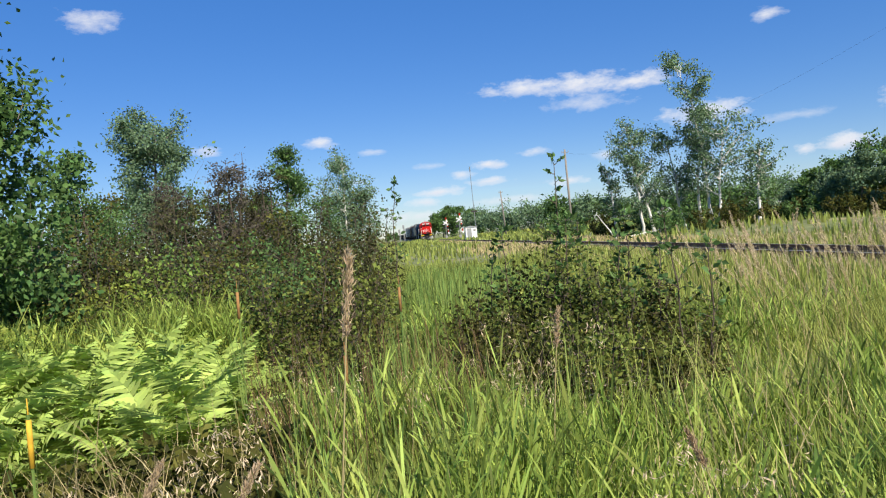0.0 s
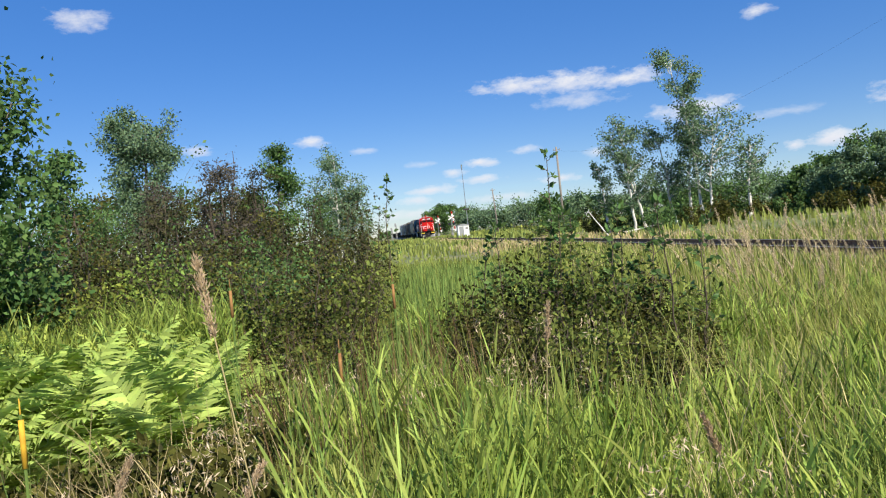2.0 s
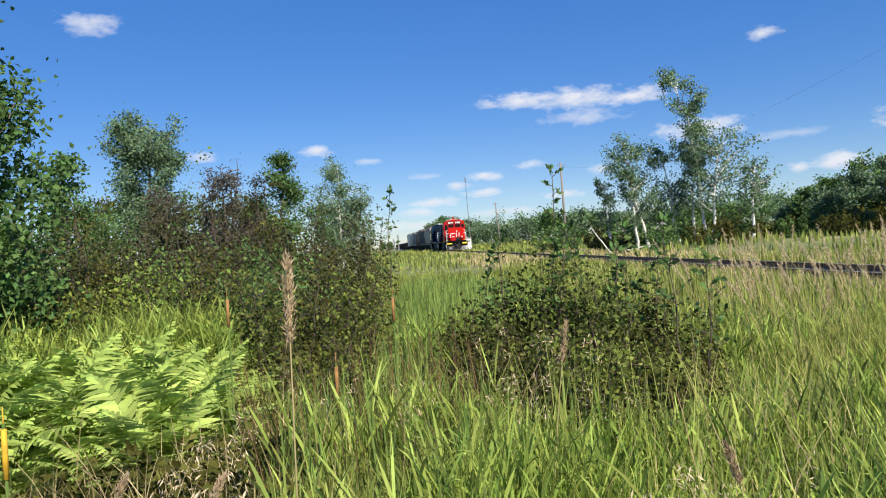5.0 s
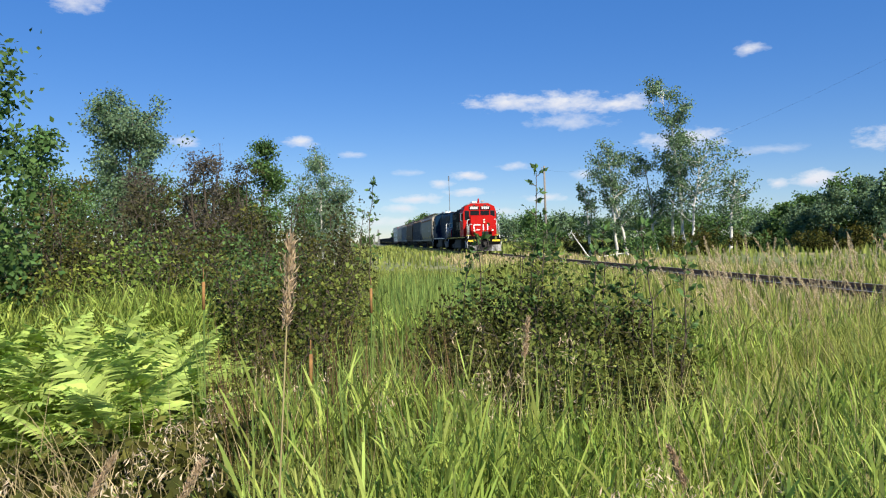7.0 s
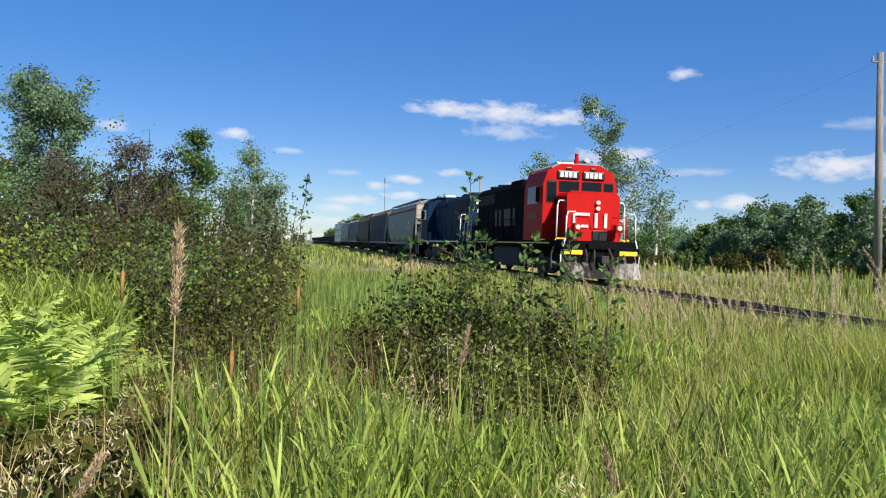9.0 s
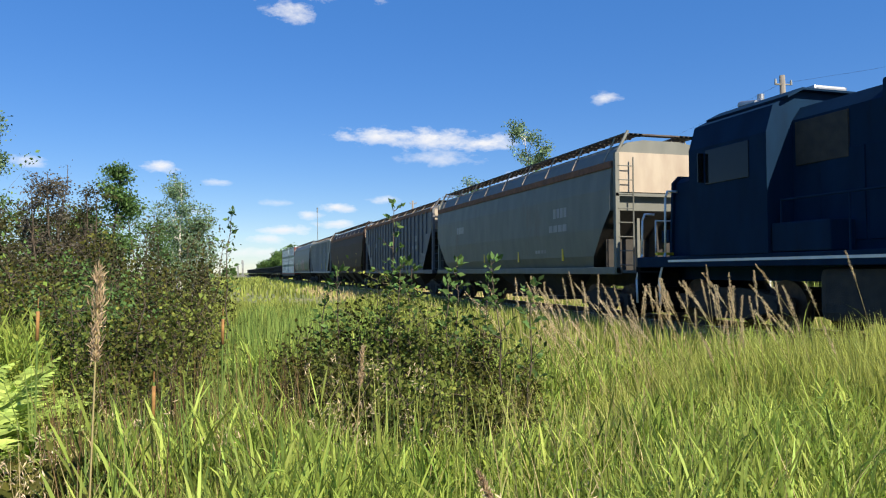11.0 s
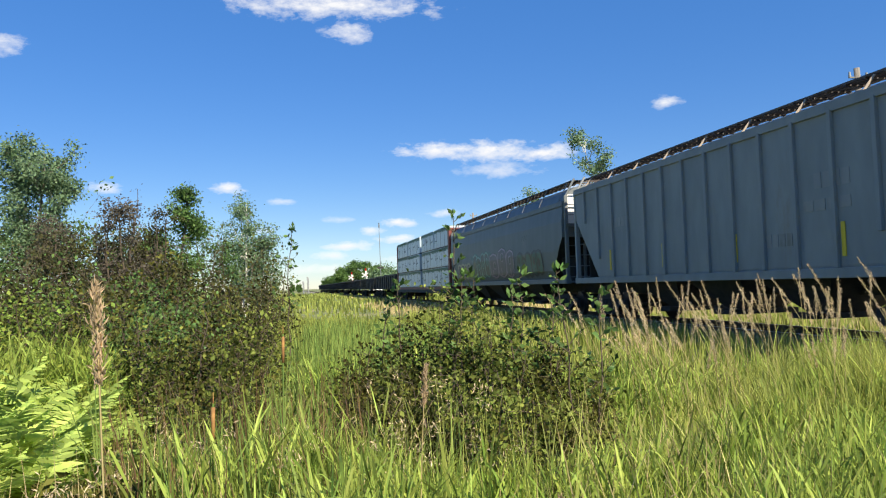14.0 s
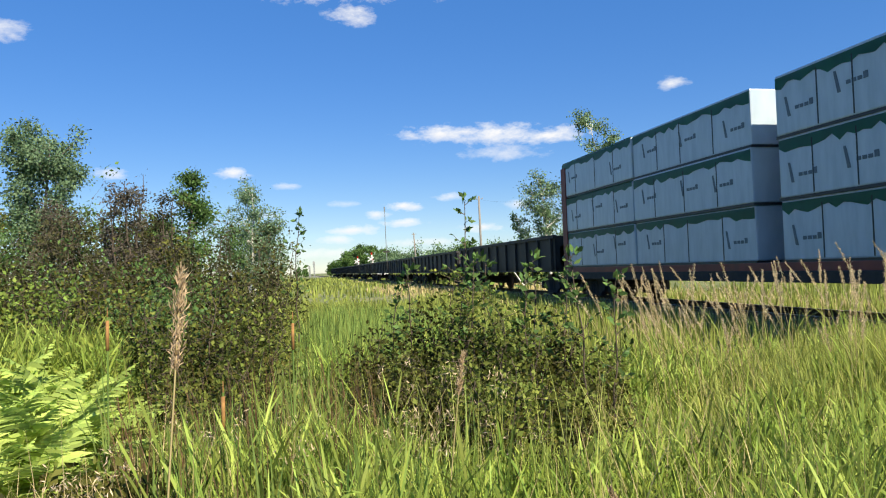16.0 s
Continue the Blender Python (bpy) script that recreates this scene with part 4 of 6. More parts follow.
def lumber_load(L):
    """Wrapped bundles, three tiers on each side, in two blocks with a gap between."""
    load = empty("lumber_load")
    rr = random.Random(11)
    zt = [(1.14, 2.31), (2.37, 3.54), (3.60, 4.78)]
    y_lo, y_hi, gap0, gap1 = .82, L - .40, L * .445, L * .445 + .8
    for s in (-1, 1):
        for a, b, n in ((y_lo, gap0, 2), (gap1, y_hi, 2)):
            w = (b - a) / n
            for i in range(n):
                for z0, z1 in zt:
                    j = rr.uniform(-.035, .035)
                    x0, x1 = sorted((s * .13, s * (1.40 + j)))
                    ya, yb = a + i * w + .02, a + (i + 1) * w - .02
                    pk = part("lumber_pack", bx(bmesh.new(), x0, x1, ya, yb, z0, z1 + rr.uniform(-.03, .02), .035), M["wrap"], load, "white wrapped lumber bundle with green top edge")
                    xo = x0 if s < 0 else x1
                    bm = bmesh.new()
                    n2 = 24
                    vs = []
                    for k in range(n2 + 1):
                        y = ya + .02 + (yb - ya - .04) * k / n2
                        vs.append((bm.verts.new((xo + s * .006, y, z1 - .035)), bm.verts.new((xo + s * .007, y, z1 - .14 - .16 * rr.random()))))
                    for (p1, q1), (p2, q2) in zip(vs, vs[1:]):
                        bm.faces.new((p1, p2, q2, q1))
                    bmesh.ops.solidify(bm, geom=bm.faces[:], thickness=.004)
                    bx(bm, min(x0, x1) + .02, max(x0, x1) - .02, ya + .03, yb - .03, z1 - .002, z1 + .012)
                    part("top_edge", bm, M["wrap_green"], pk, "torn dark green wrap edge")
                    for k in range(1, 4):
                        y = ya + (yb - ya) * k / 4 + rr.uniform(-.2, .2)
                        part("seam", box(*sorted((xo + s * .001, xo + s * .008)), y - .014, y + .014, z0 + .03, z1 - .12), M["strap"], pk)
                    for k in range(3):
                        if rr.random() < .3:
                            continue
                        y = ya + (yb - ya) * (k + rr.uniform(.1, .4)) / 3
                        z = z0 + rr.uniform(.35, .6)
                        for q in range(4):
                            part("printed_bar", box(*sorted((xo + s * .001, xo + s * .007)), y + q * .13, y + q * .13 + .10, z, z + .07 + .05 * (q == 0)), M["ink"], pk)
                        slash = prism(bmesh.new(), [(y + .62, z - .1), (y + .72, z + .3), (y + .78, z + .3), (y + .70, z - .1)], *sorted((xo + s * .001, xo + s * .007)), "x")
                        part("printed_slash", slash, M["ink"], pk)
        for z0, z1 in zt:
            bm = bx(bmesh.new(), *sorted((s * .15, s * 1.41)), y_lo, gap0, z0 - .055, z0 - .002)
            bx(bm, *sorted((s * .15, s * 1.41)), gap1, y_hi, z0 - .055, z0 - .002)
            part("spacer", bm, M["strap"], load)
    return tagged(load, "three tiers of white plastic-wrapped lumber bundles", "lumber")


def gondola(L, h):
    car = empty("gondola_car")
    bm = bmesh.new()
    for s in (-1, 1):
        bx(bm, s * 1.42 - .03, s * 1.42 + .03, .4, L - .4, 1.05, h)
        bx(bm, s * 1.44 - .08, s * 1.44 + .08, .38, L - .38, h - .1, h + .04, .02)
    for y in (.4, L - .46):
        bx(bm, -1.42, 1.42, y, y + .06, 1.05, h)
    bx(bm, -1.45, 1.45, .4, L - .4, .95, 1.08)
    part("body", bm, M["gon"], car)
    first = None
    for s in (-1, 1):
        for k in range(11):
            m = pose(s * 1.48, .7 + (L - 1.4) * k / 10, 0)
            if first is None:
                first = part("side_post", box(-.06, .06, -.07, .07, 1.0, h - .08, .01), M["gon"], car)
                first.matrix_basis = m
            else:
                share("side_post", first, car, m)
    bm = bmesh.new()
    for k in range(14):
        y = .9 + (L - 1.8) * k / 13
        bx(bm, -1.38, 1.38, y - .5, y + .5, 1.08, h - .25 + .18 * math.sin(k * 2.1), .12)
    part("cargo", bm, M["under"], car, "dark scrap load")
    for y, d in ((.35, 1), (L - .35, -1)):
        coupler(car, y, -d)
    bogie(car, 1.9, 1.78, .42, 1)
    bogie(car, L - 1.9, 1.78, .42, 1)
    return tagged(car, "black steel gondola car with vertical side posts", "freight car", "gondola cars of the train")


def build_train():
    """All cars with the distance of their front end behind the train's nose."""
    cars = [(locomotive("red"), 0.0), (locomotive("blue"), 15.4)]
    cars.append((hopper(16.2, M["h_green"], M["h_end_lit"], "grey-green rusty covered hopper car with smooth sides", round_side=True, roof=M["rust"], marks="bars dark tape"), 31.0))
    cars.append((hopper(16.9, M["h_rib"], M["h_end_lit"], "blue-grey covered hopper car with vertical side ribs", ribs=20, roof=M["rust"], marks="bars"), 47.4))
    cars.append((hopper(16.2, M["h_brown"], M["h_end_lit"], "dark brown smooth covered hopper car", round_side=True, roof=M["rust"], marks="streak"), 64.4))
    cars.append((hopper(15.3, M["h_pale"], M["h_end_lit"], "pale grey covered hopper car with side ribs", ribs=14, marks="bars dark tape"), 80.7))
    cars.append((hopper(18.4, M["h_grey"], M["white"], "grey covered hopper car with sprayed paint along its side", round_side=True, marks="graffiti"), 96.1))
    cars.append((centerbeam(21.6), 114.4))
    cars.append((lumber_load(21.6), 114.4))
    g = gondola(16.0, 2.28)
    cars.append((g, 136.1))
    s = 152.2
    g2 = gondola(16.0, 2.2)
    cars.append((g2, s))
    for k in range(8):
        s += 16.2
        cars.append((copy_thing(g2, Matrix()), s))
    return cars


CARS = build_train()


# ---- plants
def spot(az, dist):
    a = radians(az)
    x, y = dist * math.sin(a), dist * math.cos(a)
    return x, y, float(ground_z(x, y))


def wobble(p, q, n, amount):
    """A bent line from p to q."""
    p, q = np.asarray(p, float), np.asarray(q, float)
    t = np.linspace(0, 1, n)[:, None]
    off = np.cumsum(RNG.normal(size=(n, 3)) * amount, axis=0)
    off -= t * off[-1]
    return p + (q - p) * t + off * np.linalg.norm(q - p)


def tree(name, label, category, at, h, width, low, leaf_n, leaf, mat, bark, r=0.12, trunks=1, lean=(0, 0), limbs=22, top=0.35, spread=0.135, group="", droop=0.3, aspect=0.6):
    """Tapered trunk with limbs (trunk) and many single leaves round the twigs (crown). low: where the crown begins, of the height;
    top: how narrow the crown's head is, of its width."""
    reseed(at)
    base = empty(name, Matrix.Translation(at))
    lines, radii, tips = [], [], []
    for k in range(trunks):
        foot = np.array([RNG.normal() * .25, RNG.normal() * .25, 0]) * (trunks > 1)
        away = np.array([lean[0] + RNG.normal() * (.03 + .04 * (trunks > 1)), lean[1] + RNG.normal() * .06, 1.0])
        hk = h * (1 if k == 0 else RNG.uniform(.6, .92))
        ax = wobble(foot, foot + away * hk, 9, .012)
        lines.append(ax)
        radii.append(np.linspace(r, r * .12, 9) * (1 if k == 0 else .75))
        for j in range(limbs // trunks):
            f = RNG.uniform(low * .85, .97)
            p = ax[int(f * 8)] + (ax[min(int(f * 8) + 1, 8)] - ax[int(f * 8)]) * ((f * 8) % 1)
            g = (f - low) / (1 - low + 1e-6)
            ln = width / 2 * (top + (1 - top) * np.sin(np.pi * np.clip(.22 + .78 * g, 0, 1)) ) * RNG.uniform(.65, 1.15)
            a = RNG.uniform(0, 2 * np.pi)
            q = p + np.array([np.cos(a) * ln, np.sin(a) * ln, ln * RNG.uniform(.25, 1.0)])
            limb = wobble(p, q, 6, .035)
            lines.append(limb)
            radii.append(np.linspace(r * .28, r * .05, 6))
            tips += [limb[i] for i in (2, 3, 4, 5, 5)]
            for _ in range(3):
                i = RNG.integers(2, 6)
                w = limb[i] + RNG.normal(size=3) * ln * .28 + np.array([0, 0, ln * .1])
                lines.append(wobble(limb[i], w, 4, .03))
                radii.append(np.linspace(r * .09, r * .025, 4))
                tips += [w, w, (w + limb[i]) / 2]
        tips += [ax[-1], ax[-2]]
    v, f = tubes(lines, radii, 5)
    part_np("trunk", v, f, bark, base, smooth=True)
    tips = np.array(tips)
    pick = RNG.integers(0, len(tips), leaf_n)
    p = tips[pick] + RNG.normal(size=(leaf_n, 3)) * np.array([spread, spread, spread * .8]) * width * .5
    p[:, 2] = np.maximum(p[:, 2], .08)
    v, f = leaves(p, leaf, droop, aspect)
    part_np("crown", v, f, mat, base)
    return tagged(base, label, category, group)


def shrub(name, label, at, h, width, leaf_n, leaf, mat, twig, stems=14, group="", low=0.12, bare=0.0, category="shrub", aspect=0.62):
    """Many thin stems from one foot, forked, with single leaves along them."""
    reseed(at)
    base = empty(name, Matrix.Translation(at))
    lines, radii, tips = [], [], []
    for k in range(stems):
        a, rr = RNG.uniform(0, 2 * np.pi), width / 2 * np.sqrt(RNG.uniform(0, 1))
        foot = np.array([np.cos(a) * rr * .35, np.sin(a) * rr * .35, 0])
        hk = h * RNG.uniform(.55, 1.0) * (1 - .35 * (2 * rr / width) ** 2)
        st = wobble(foot, [np.cos(a) * rr, np.sin(a) * rr, hk], 8, .03)
        lines.append(st)
        radii.append(np.linspace(.012, .003, 8) * (h / 1.6) ** .7)
        for j in range(9):
            i = RNG.integers(max(1, int(low * 8)), 8)
            d = np.array([RNG.normal(), RNG.normal(), RNG.uniform(.2, 1.2)])
            q = st[i] + unit(d) * h * RNG.uniform(.08, .22)
            tw = wobble(st[i], q, 4, .05)
            lines.append(tw)
            radii.append(np.linspace(.004, .0015, 4) * (h / 1.6) ** .7)
            tips += [tw[1], tw[2], tw[3]]
        tips += [st[i] for i in range(max(1, int(low * 8)), 8)]
    v, f = tubes(lines, radii, 4)
    part_np("stem", v, f, twig, base, smooth=True)
    tips = np.array(tips)
    pick = RNG.integers(0, len(tips), leaf_n)
    p = tips[pick] + RNG.normal(size=(leaf_n, 3)) * h * .045
    p[:, 2] = np.maximum(p[:, 2], .03)
    v, f = leaves(p, leaf, .15, aspect)
    part_np("foliage", v, f, mat, base)
    return tagged(base, label, category, group)


def sapling(at, h, leaf, n, mat):
    """A single wand with large leaves in tiers and small side twigs."""
    reseed(at)
    base = empty("sapling", Matrix.Translation(at))
    ax = wobble([0, 0, 0], [RNG.normal() * .05, RNG.normal() * .05, h], 12, .008)
    lines, radii, tips, way = [ax], [np.linspace(.011, .003, 12)], [], []
    for i in range(15):
        f = .985 - .030 * i * (1 + .4 * RNG.uniform())
        p = ax[int(f * 11)] + (ax[min(int(f * 11) + 1, 11)] - ax[int(f * 11)]) * ((f * 11) % 1)
        a = 2.4 * i + RNG.normal() * .4
        ln = .05 + .17 * (1 - f) * h / 1.6 * RNG.uniform(.7, 1.4)
        q = p + np.array([np.cos(a) * ln, np.sin(a) * ln, ln * RNG.uniform(.4, 1.0)])
        tw = wobble(p, q, 4, .04)
        lines.append(tw)
        radii.append(np.linspace(.004, .0015, 4))
        for j in range(1, 4):
            tips.append(tw[j])
            way.append((q - p) * .6 + np.array([np.sin(a), -np.cos(a), 0]) * ln * (1 if j % 2 else -1))
    v, f = tubes(lines, radii, 4)
    part_np("stem", v, f, M["twig"], base, smooth=True)
    tips, way = np.array(tips), unit(np.array(way))
    k = np.concatenate([np.arange(len(tips)), RNG.integers(0, len(tips), n)])
    top = ax[-1] + RNG.normal(size=(6, 3)) * .02
    v, f = leaves(np.concatenate([tips[k], top]), leaf, .2, .55, np.concatenate([way[k], np.tile([[0, 0, 1.0]], (6, 1))]))
    part_np("foliage", v, f, mat, base)
    return tagged(base, "slender sapling with sparse dark green leaves", "sapling", "saplings in the bushes")


def frond_mesh(length, seed):
    """One upright fern frond along +y: a midrib and paired broad leaflets with wavy, toothed edges."""
    rr = np.random.default_rng(seed)
    n = 29
    t = np.linspace(0, 1, n)
    y = length * (.20 * t + .34 * t ** 2.4)
    z = length * (1.0 * t - .20 * t ** 3)
    vs, fs = [], []
    rib = np.stack([.05 * length * np.sin(2.2 * t + seed), y, z], 1)
    d = unit(np.gradient(rib, axis=0))
    gap = length * 1.1 / n
    for i in range(n - 1):
        b = len(vs)
        w = .006 * (1 - t[i]) + .001
        vs += [rib[i] + [w, 0, 0], rib[i] - [w, 0, 0], rib[i + 1] - [w, 0, 0], rib[i + 1] + [w, 0, 0]]
        fs.append((b, b + 1, b + 2, b + 3))
    for i in range(7, n):
        ln = length * .20 * np.sin(np.pi * min(1, .16 + .86 * (t[i] - .18) / .82)) ** .75 * rr.uniform(.82, 1.1) + .01
        up = np.cross([1, 0, 0], d[i])
        for sgn in (-1, 1):
            out = unit(np.array([sgn * .9, 0, 0]) + d[i] * rr.uniform(.30, .55) - up * rr.uniform(-.05, .28))
            twist = up * rr.uniform(-.25, .25)
            b = len(vs)
            m = 6
            for k in range(m):
                u = k / (m - 1)
                mid = rib[i] + out * ln * u - up * ln * .22 * u * u
                w = unit(d[i] + twist) * gap * (.52 if k % 2 else .36) * (1 - u ** 2.2) + d[i] * .001
                vs += [mid - w, mid + w]
            for k in range(m - 1):
                fs.append((b + 2 * k, b + 2 * k + 1, b + 2 * k + 3, b + 2 * k + 2))
    return mesh_of("frond", np.array(vs), np.array(fs), M["fern"])


def fern(at, size, meshes):
    base = empty("fern", Matrix.Translation(at) @ pose(0, 0, 0, 0, 0, random.uniform(0, 360)))
    n = random.randint(6, 9)
    for k in range(n):
        o = new("frond", random.choice(meshes))
        o.parent = base
        s = size * random.uniform(.7, 1.12)
        o.matrix_basis = pose(0, 0, 0, random.uniform(-24, 10), random.uniform(-16, 16), 360 / n * k + random.uniform(-20, 20)) @ Matrix.Diagonal((s, s, s, 1))
    return tagged(base, "bright yellow-green fern with arching fronds", "fern", "ferns in the clearing")


def plant_ferns():
    meshes = [frond_mesh(1.0, k) for k in range(6)]
    rr = random.Random(3)
    for k in range(150):
        az = rr.uniform(-36, -12.9)
        d = rr.uniform(4.8 + .06 * max(0, -az - 18), 6.9)
        x, y, z = spot(az, d)
        fern((x, y, z), rr.uniform(.75, 1.05) * (.85 + .28 * (d - 4.7) / 1.9), meshes)


plant_ferns()


# the big bush ahead, the bush beside the fern clearing, and the thicket behind
def plant_bushes():
    rr = random.Random(17)
    for k in range(50):
        az = 6.6 + 19.4 * (k + rr.uniform(0, 1)) / 50
        edge = 1 - abs((az - 13.8) / 12.4) ** 2
        d = rr.uniform(4.35, 6.7)
        h = (.52 + .66 * edge) * rr.uniform(.72, 1.18) * (.62 + .38 * (d - 4.35) / 2.35) * 1.12
        m = rr.choice(["leaf_dark", "leaf_dark", "leaf_bush"]) if az < 14 else rr.choice(["leaf_bush", "leaf_bush", "weed", "leaf_dark"])
        shrub("bush", "loose dark green bush with small oval leaves" if m == "leaf_dark" else "loose green bush with small oval leaves", spot(az, d), h, rr.uniform(.5, .85), int(1450 * h), .043, M[m], M["twig"], 10, "bushes in the grass", low=.08)
    for az, d, h, w, n, m in ((-9.3, 6.9, 1.55, 1.1, 2600, "leaf_bush"), (-6.2, 6.6, 1.56, 1.1, 2800, "leaf_dark"), (-3.2, 6.8, 1.52, 1.0, 2800, "leaf_bush"), (-1.9, 7.2, 1.3, .8, 2400, "leaf_bush"),
                              (-5.0, 5.7, 1.05, .8, 1500, "leaf_bush"), (-7.6, 5.9, 1.0, .8, 1400, "leaf_bush"), (-2.6, 5.9, 1.0, .7, 1300, "leaf_bush"), (-8.0, 8.0, 1.65, 1.2, 3600, "leaf_mid"), (-4.0, 8.4, 1.62, 1.2, 3600, "leaf_dark"), (-11.0, 8.2, 1.6, 1.2, 3200, "leaf_dark")):
        shrub("bush", "tall dark green bush with brown stems", spot(az, d), h, w, n, .046, M[m], M["twig"], 16, "bushes beside the ferns")
    rr = random.Random(21)
    for k in range(26):
        az, d = -35 + k * 1.25 + rr.uniform(-1, 1), rr.uniform(10.5, 14.5)
        m = rr.choice(["leaf_dark", "leaf_brown", "leaf_dark", "leaf_mid", "leaf_brown"])
        shrub("thicket_shrub", "brown-green twiggy shrub in the thicket" if m in ("leaf_brown", "leaf_rust") else "dark green shrub in the thicket", spot(az, d),
              rr.uniform(1.9, 2.5), rr.uniform(1.8, 2.5), 3400, .06, M[m], M["twig"], 16, "shrubs of the thicket")
    for k in range(30):
        az, d = -37 + k * .86 + rr.uniform(-.8, .8), rr.uniform(8.0, 9.6)
        shrub("low_shrub", "loose shrub with pale yellow-green leaves", spot(az, d), rr.uniform(1.25, 1.72), rr.uniform(.9, 1.4), 2100, .052, M[rr.choice(["weed", "leaf_yellow", "leaf_bush", "leaf_bush", "leaf_dark"])], M["twig"], 12, "low shrubs")
    for k in range(40):
        az, d = -37 + k * .66 + rr.uniform(-.8, .8), rr.uniform(6.7, 7.9)
        shrub("weed_clump", "bright green leafy weed clump", spot(az, d), rr.uniform(.75, 1.22), rr.uniform(.6, .9), 1100, .055, M[rr.choice(["weed", "weed", "leaf_yellow", "reed"])], M["reed"], 9, "weeds behind the ferns", aspect=.4)
    for az, d, h in ((12.48, 6.25, 2.09), (.9, 8.3, 2.27), (22.6, 5.9, 1.66), (24.6, 6.1, 1.5), (14.0, 6.0, 1.6), (19.0, 6.3, 1.62), (15.6, 6.3, 1.58), (7.2, 6.6, 1.36), (18.0, 5.8, 1.45), (10.0, 6.5, 1.55), (21.0, 6.2, 1.5)):
        sapling(spot(az, d), h, .068, 34 if h > 1.6 else 20, M["leaf_mid"])


plant_bushes()


def plant_trees():
    T = lambda lab, at, **k: tree("tree", lab, "tree", at, **k)
    T("leafy young poplar with large dark green leaves", spot(-29.4, 8.4), h=3.7, width=1.9, low=.18, leaf_n=15000, leaf=.075, mat=M["leaf_mid"], bark=M["bark"], r=.06, limbs=26, top=.4)
    T("leafy young poplar with large dark green leaves", spot(-33.5, 7.8), h=3.9, width=2.2, low=.16, leaf_n=15000, leaf=.075, mat=M["leaf_mid"], bark=M["bark"], r=.06, limbs=24, top=.4)
    T("dense rounded willow tree with grey-green leaves", spot(-16.9, 24), h=5.6, width=2.3, low=.42, leaf_n=17000, leaf=.092, mat=M["leaf_pale"], bark=M["bark"], r=.1, trunks=1, limbs=34, top=.5)
    T("small green tree behind the thicket", spot(-22.0, 19), h=4.0, width=1.6, low=.3, leaf_n=4200, leaf=.11, mat=M["leaf_mid"], bark=M["bark"], r=.06, limbs=20)
    T("young tree with a narrow green crown", spot(-7.2, 21), h=4.4, width=1.7, low=.2, leaf_n=9000, leaf=.085, mat=M["leaf_mid"], bark=M["bark"], r=.07, limbs=34, top=.15)
    T("pale green birch with a loose crown", spot(-2.4, 32), h=5.3, width=2.2, low=.25, leaf_n=9000, leaf=.105, mat=M["leaf_pale"], bark=M["birch"], r=.07, trunks=3, limbs=36, top=.45)
    T("pale green birch with a loose crown", spot(-3.4, 36), h=6.0, width=2.4, low=.25, leaf_n=8000, leaf=.105, mat=M["leaf_pale"], bark=M["birch"], r=.07, trunks=2, limbs=26, top=.35)
    for az, d, h, m in ((-13.4, 19, 3.5, "leaf_brown"), (-12.4, 18.4, 3.8, "leaf_twiggy"), (-11.4, 19.5, 4.2, "leaf_twiggy"), (-16.2, 19, 3.4, "leaf_twiggy"), (-8.6, 19, 3.7, "leaf_brown"), (-14.9, 18, 2.9, "leaf_brown"), (-9.5, 20, 3.8, "leaf_brown"), (-20.2, 17, 3.0, "leaf_mid"), (-10.4, 18.5, 3.4, "leaf_twiggy"), (-5.8, 23, 3.6, "leaf_mid")):
        T("half-bare brown tree with thin upright twigs" if m != "leaf_mid" else "small green tree in the thicket", spot(az, d), h=h, width=1.3, low=.25, leaf_n=3200 if m != "leaf_mid" else 3600, leaf=.062, mat=M[m], bark=M["twig"], r=.05, trunks=3, limbs=30, top=.2)
    # the tall aspens across the track
    for az, d, h, w, ln, n, lo in ((25.5, 54, 11.8, 3.0, (-.12, 0), 4800, .42), (25.9, 53, 7.2, 3.6, (.06, 0), 3600, .38), (21.0, 55, 7.8, 3.4, (-.17, 0), 4600, .3), (23.3, 56, 7.0, 2.8, (-.14, 0), 3000, .35), (24.6, 55, 8.2, 2.6, (-.02, 0), 3000, .35),
                                   (28.4, 52, 5.0, 2.2, (.16, 0), 1900, .45), (18.3, 58, 5.3, 1.5, (-.06, 0), 1700, .35), (20.2, 55, 5.8, 1.9, (-.06, 0), 1900, .35)):
        T("tall aspen with white leaning trunk and open crown", spot(az, d), h=h, width=w, low=lo, leaf_n=n, leaf=.18, mat=M["leaf_pale"], bark=M["birch"], r=.13, trunks=1, lean=ln, limbs=26, top=.62, spread=.13)
    # dead leaning trunks under them
    for az, d, q in ((18.2, 50, (-1.1, .4, 1.9)), (18.7, 49, (3.3, .3, .55))):
        base = empty("dead_tree", Matrix.Translation(spot(az, d)))
        v, f = tubes([wobble([0, 0, .1], q, 7, .01)], [np.linspace(.06, .02, 7)], 7)
        part_np("trunk", v, f, M["birch"], base, smooth=True)
        tagged(base, "bare fallen white tree trunk", "dead tree", "dead trunks")
    rr = random.Random(8)
    # brush across the track, and the wood that closes the view
    for k in range(24):
        az = 14 + k * 1.6 + rr.uniform(-.6, .6)
        d = max(rr.uniform(50, 62), 18.5 / math.sin(radians(az)))
        shrub("trackside_bush", "dark green bush across the track", spot(az, d), rr.uniform(1.4, 2.2), rr.uniform(3.0, 4.5), 1800, .17, M[rr.choice(["leaf_mid", "leaf_dark"])], M["twig"], 14, "bushes across the track")
    for k in range(34):
        az = 31.5 + k * .95 + rr.uniform(-.5, .5)
        d = rr.uniform(50, 60) - max(0, (az - 40)) * .3
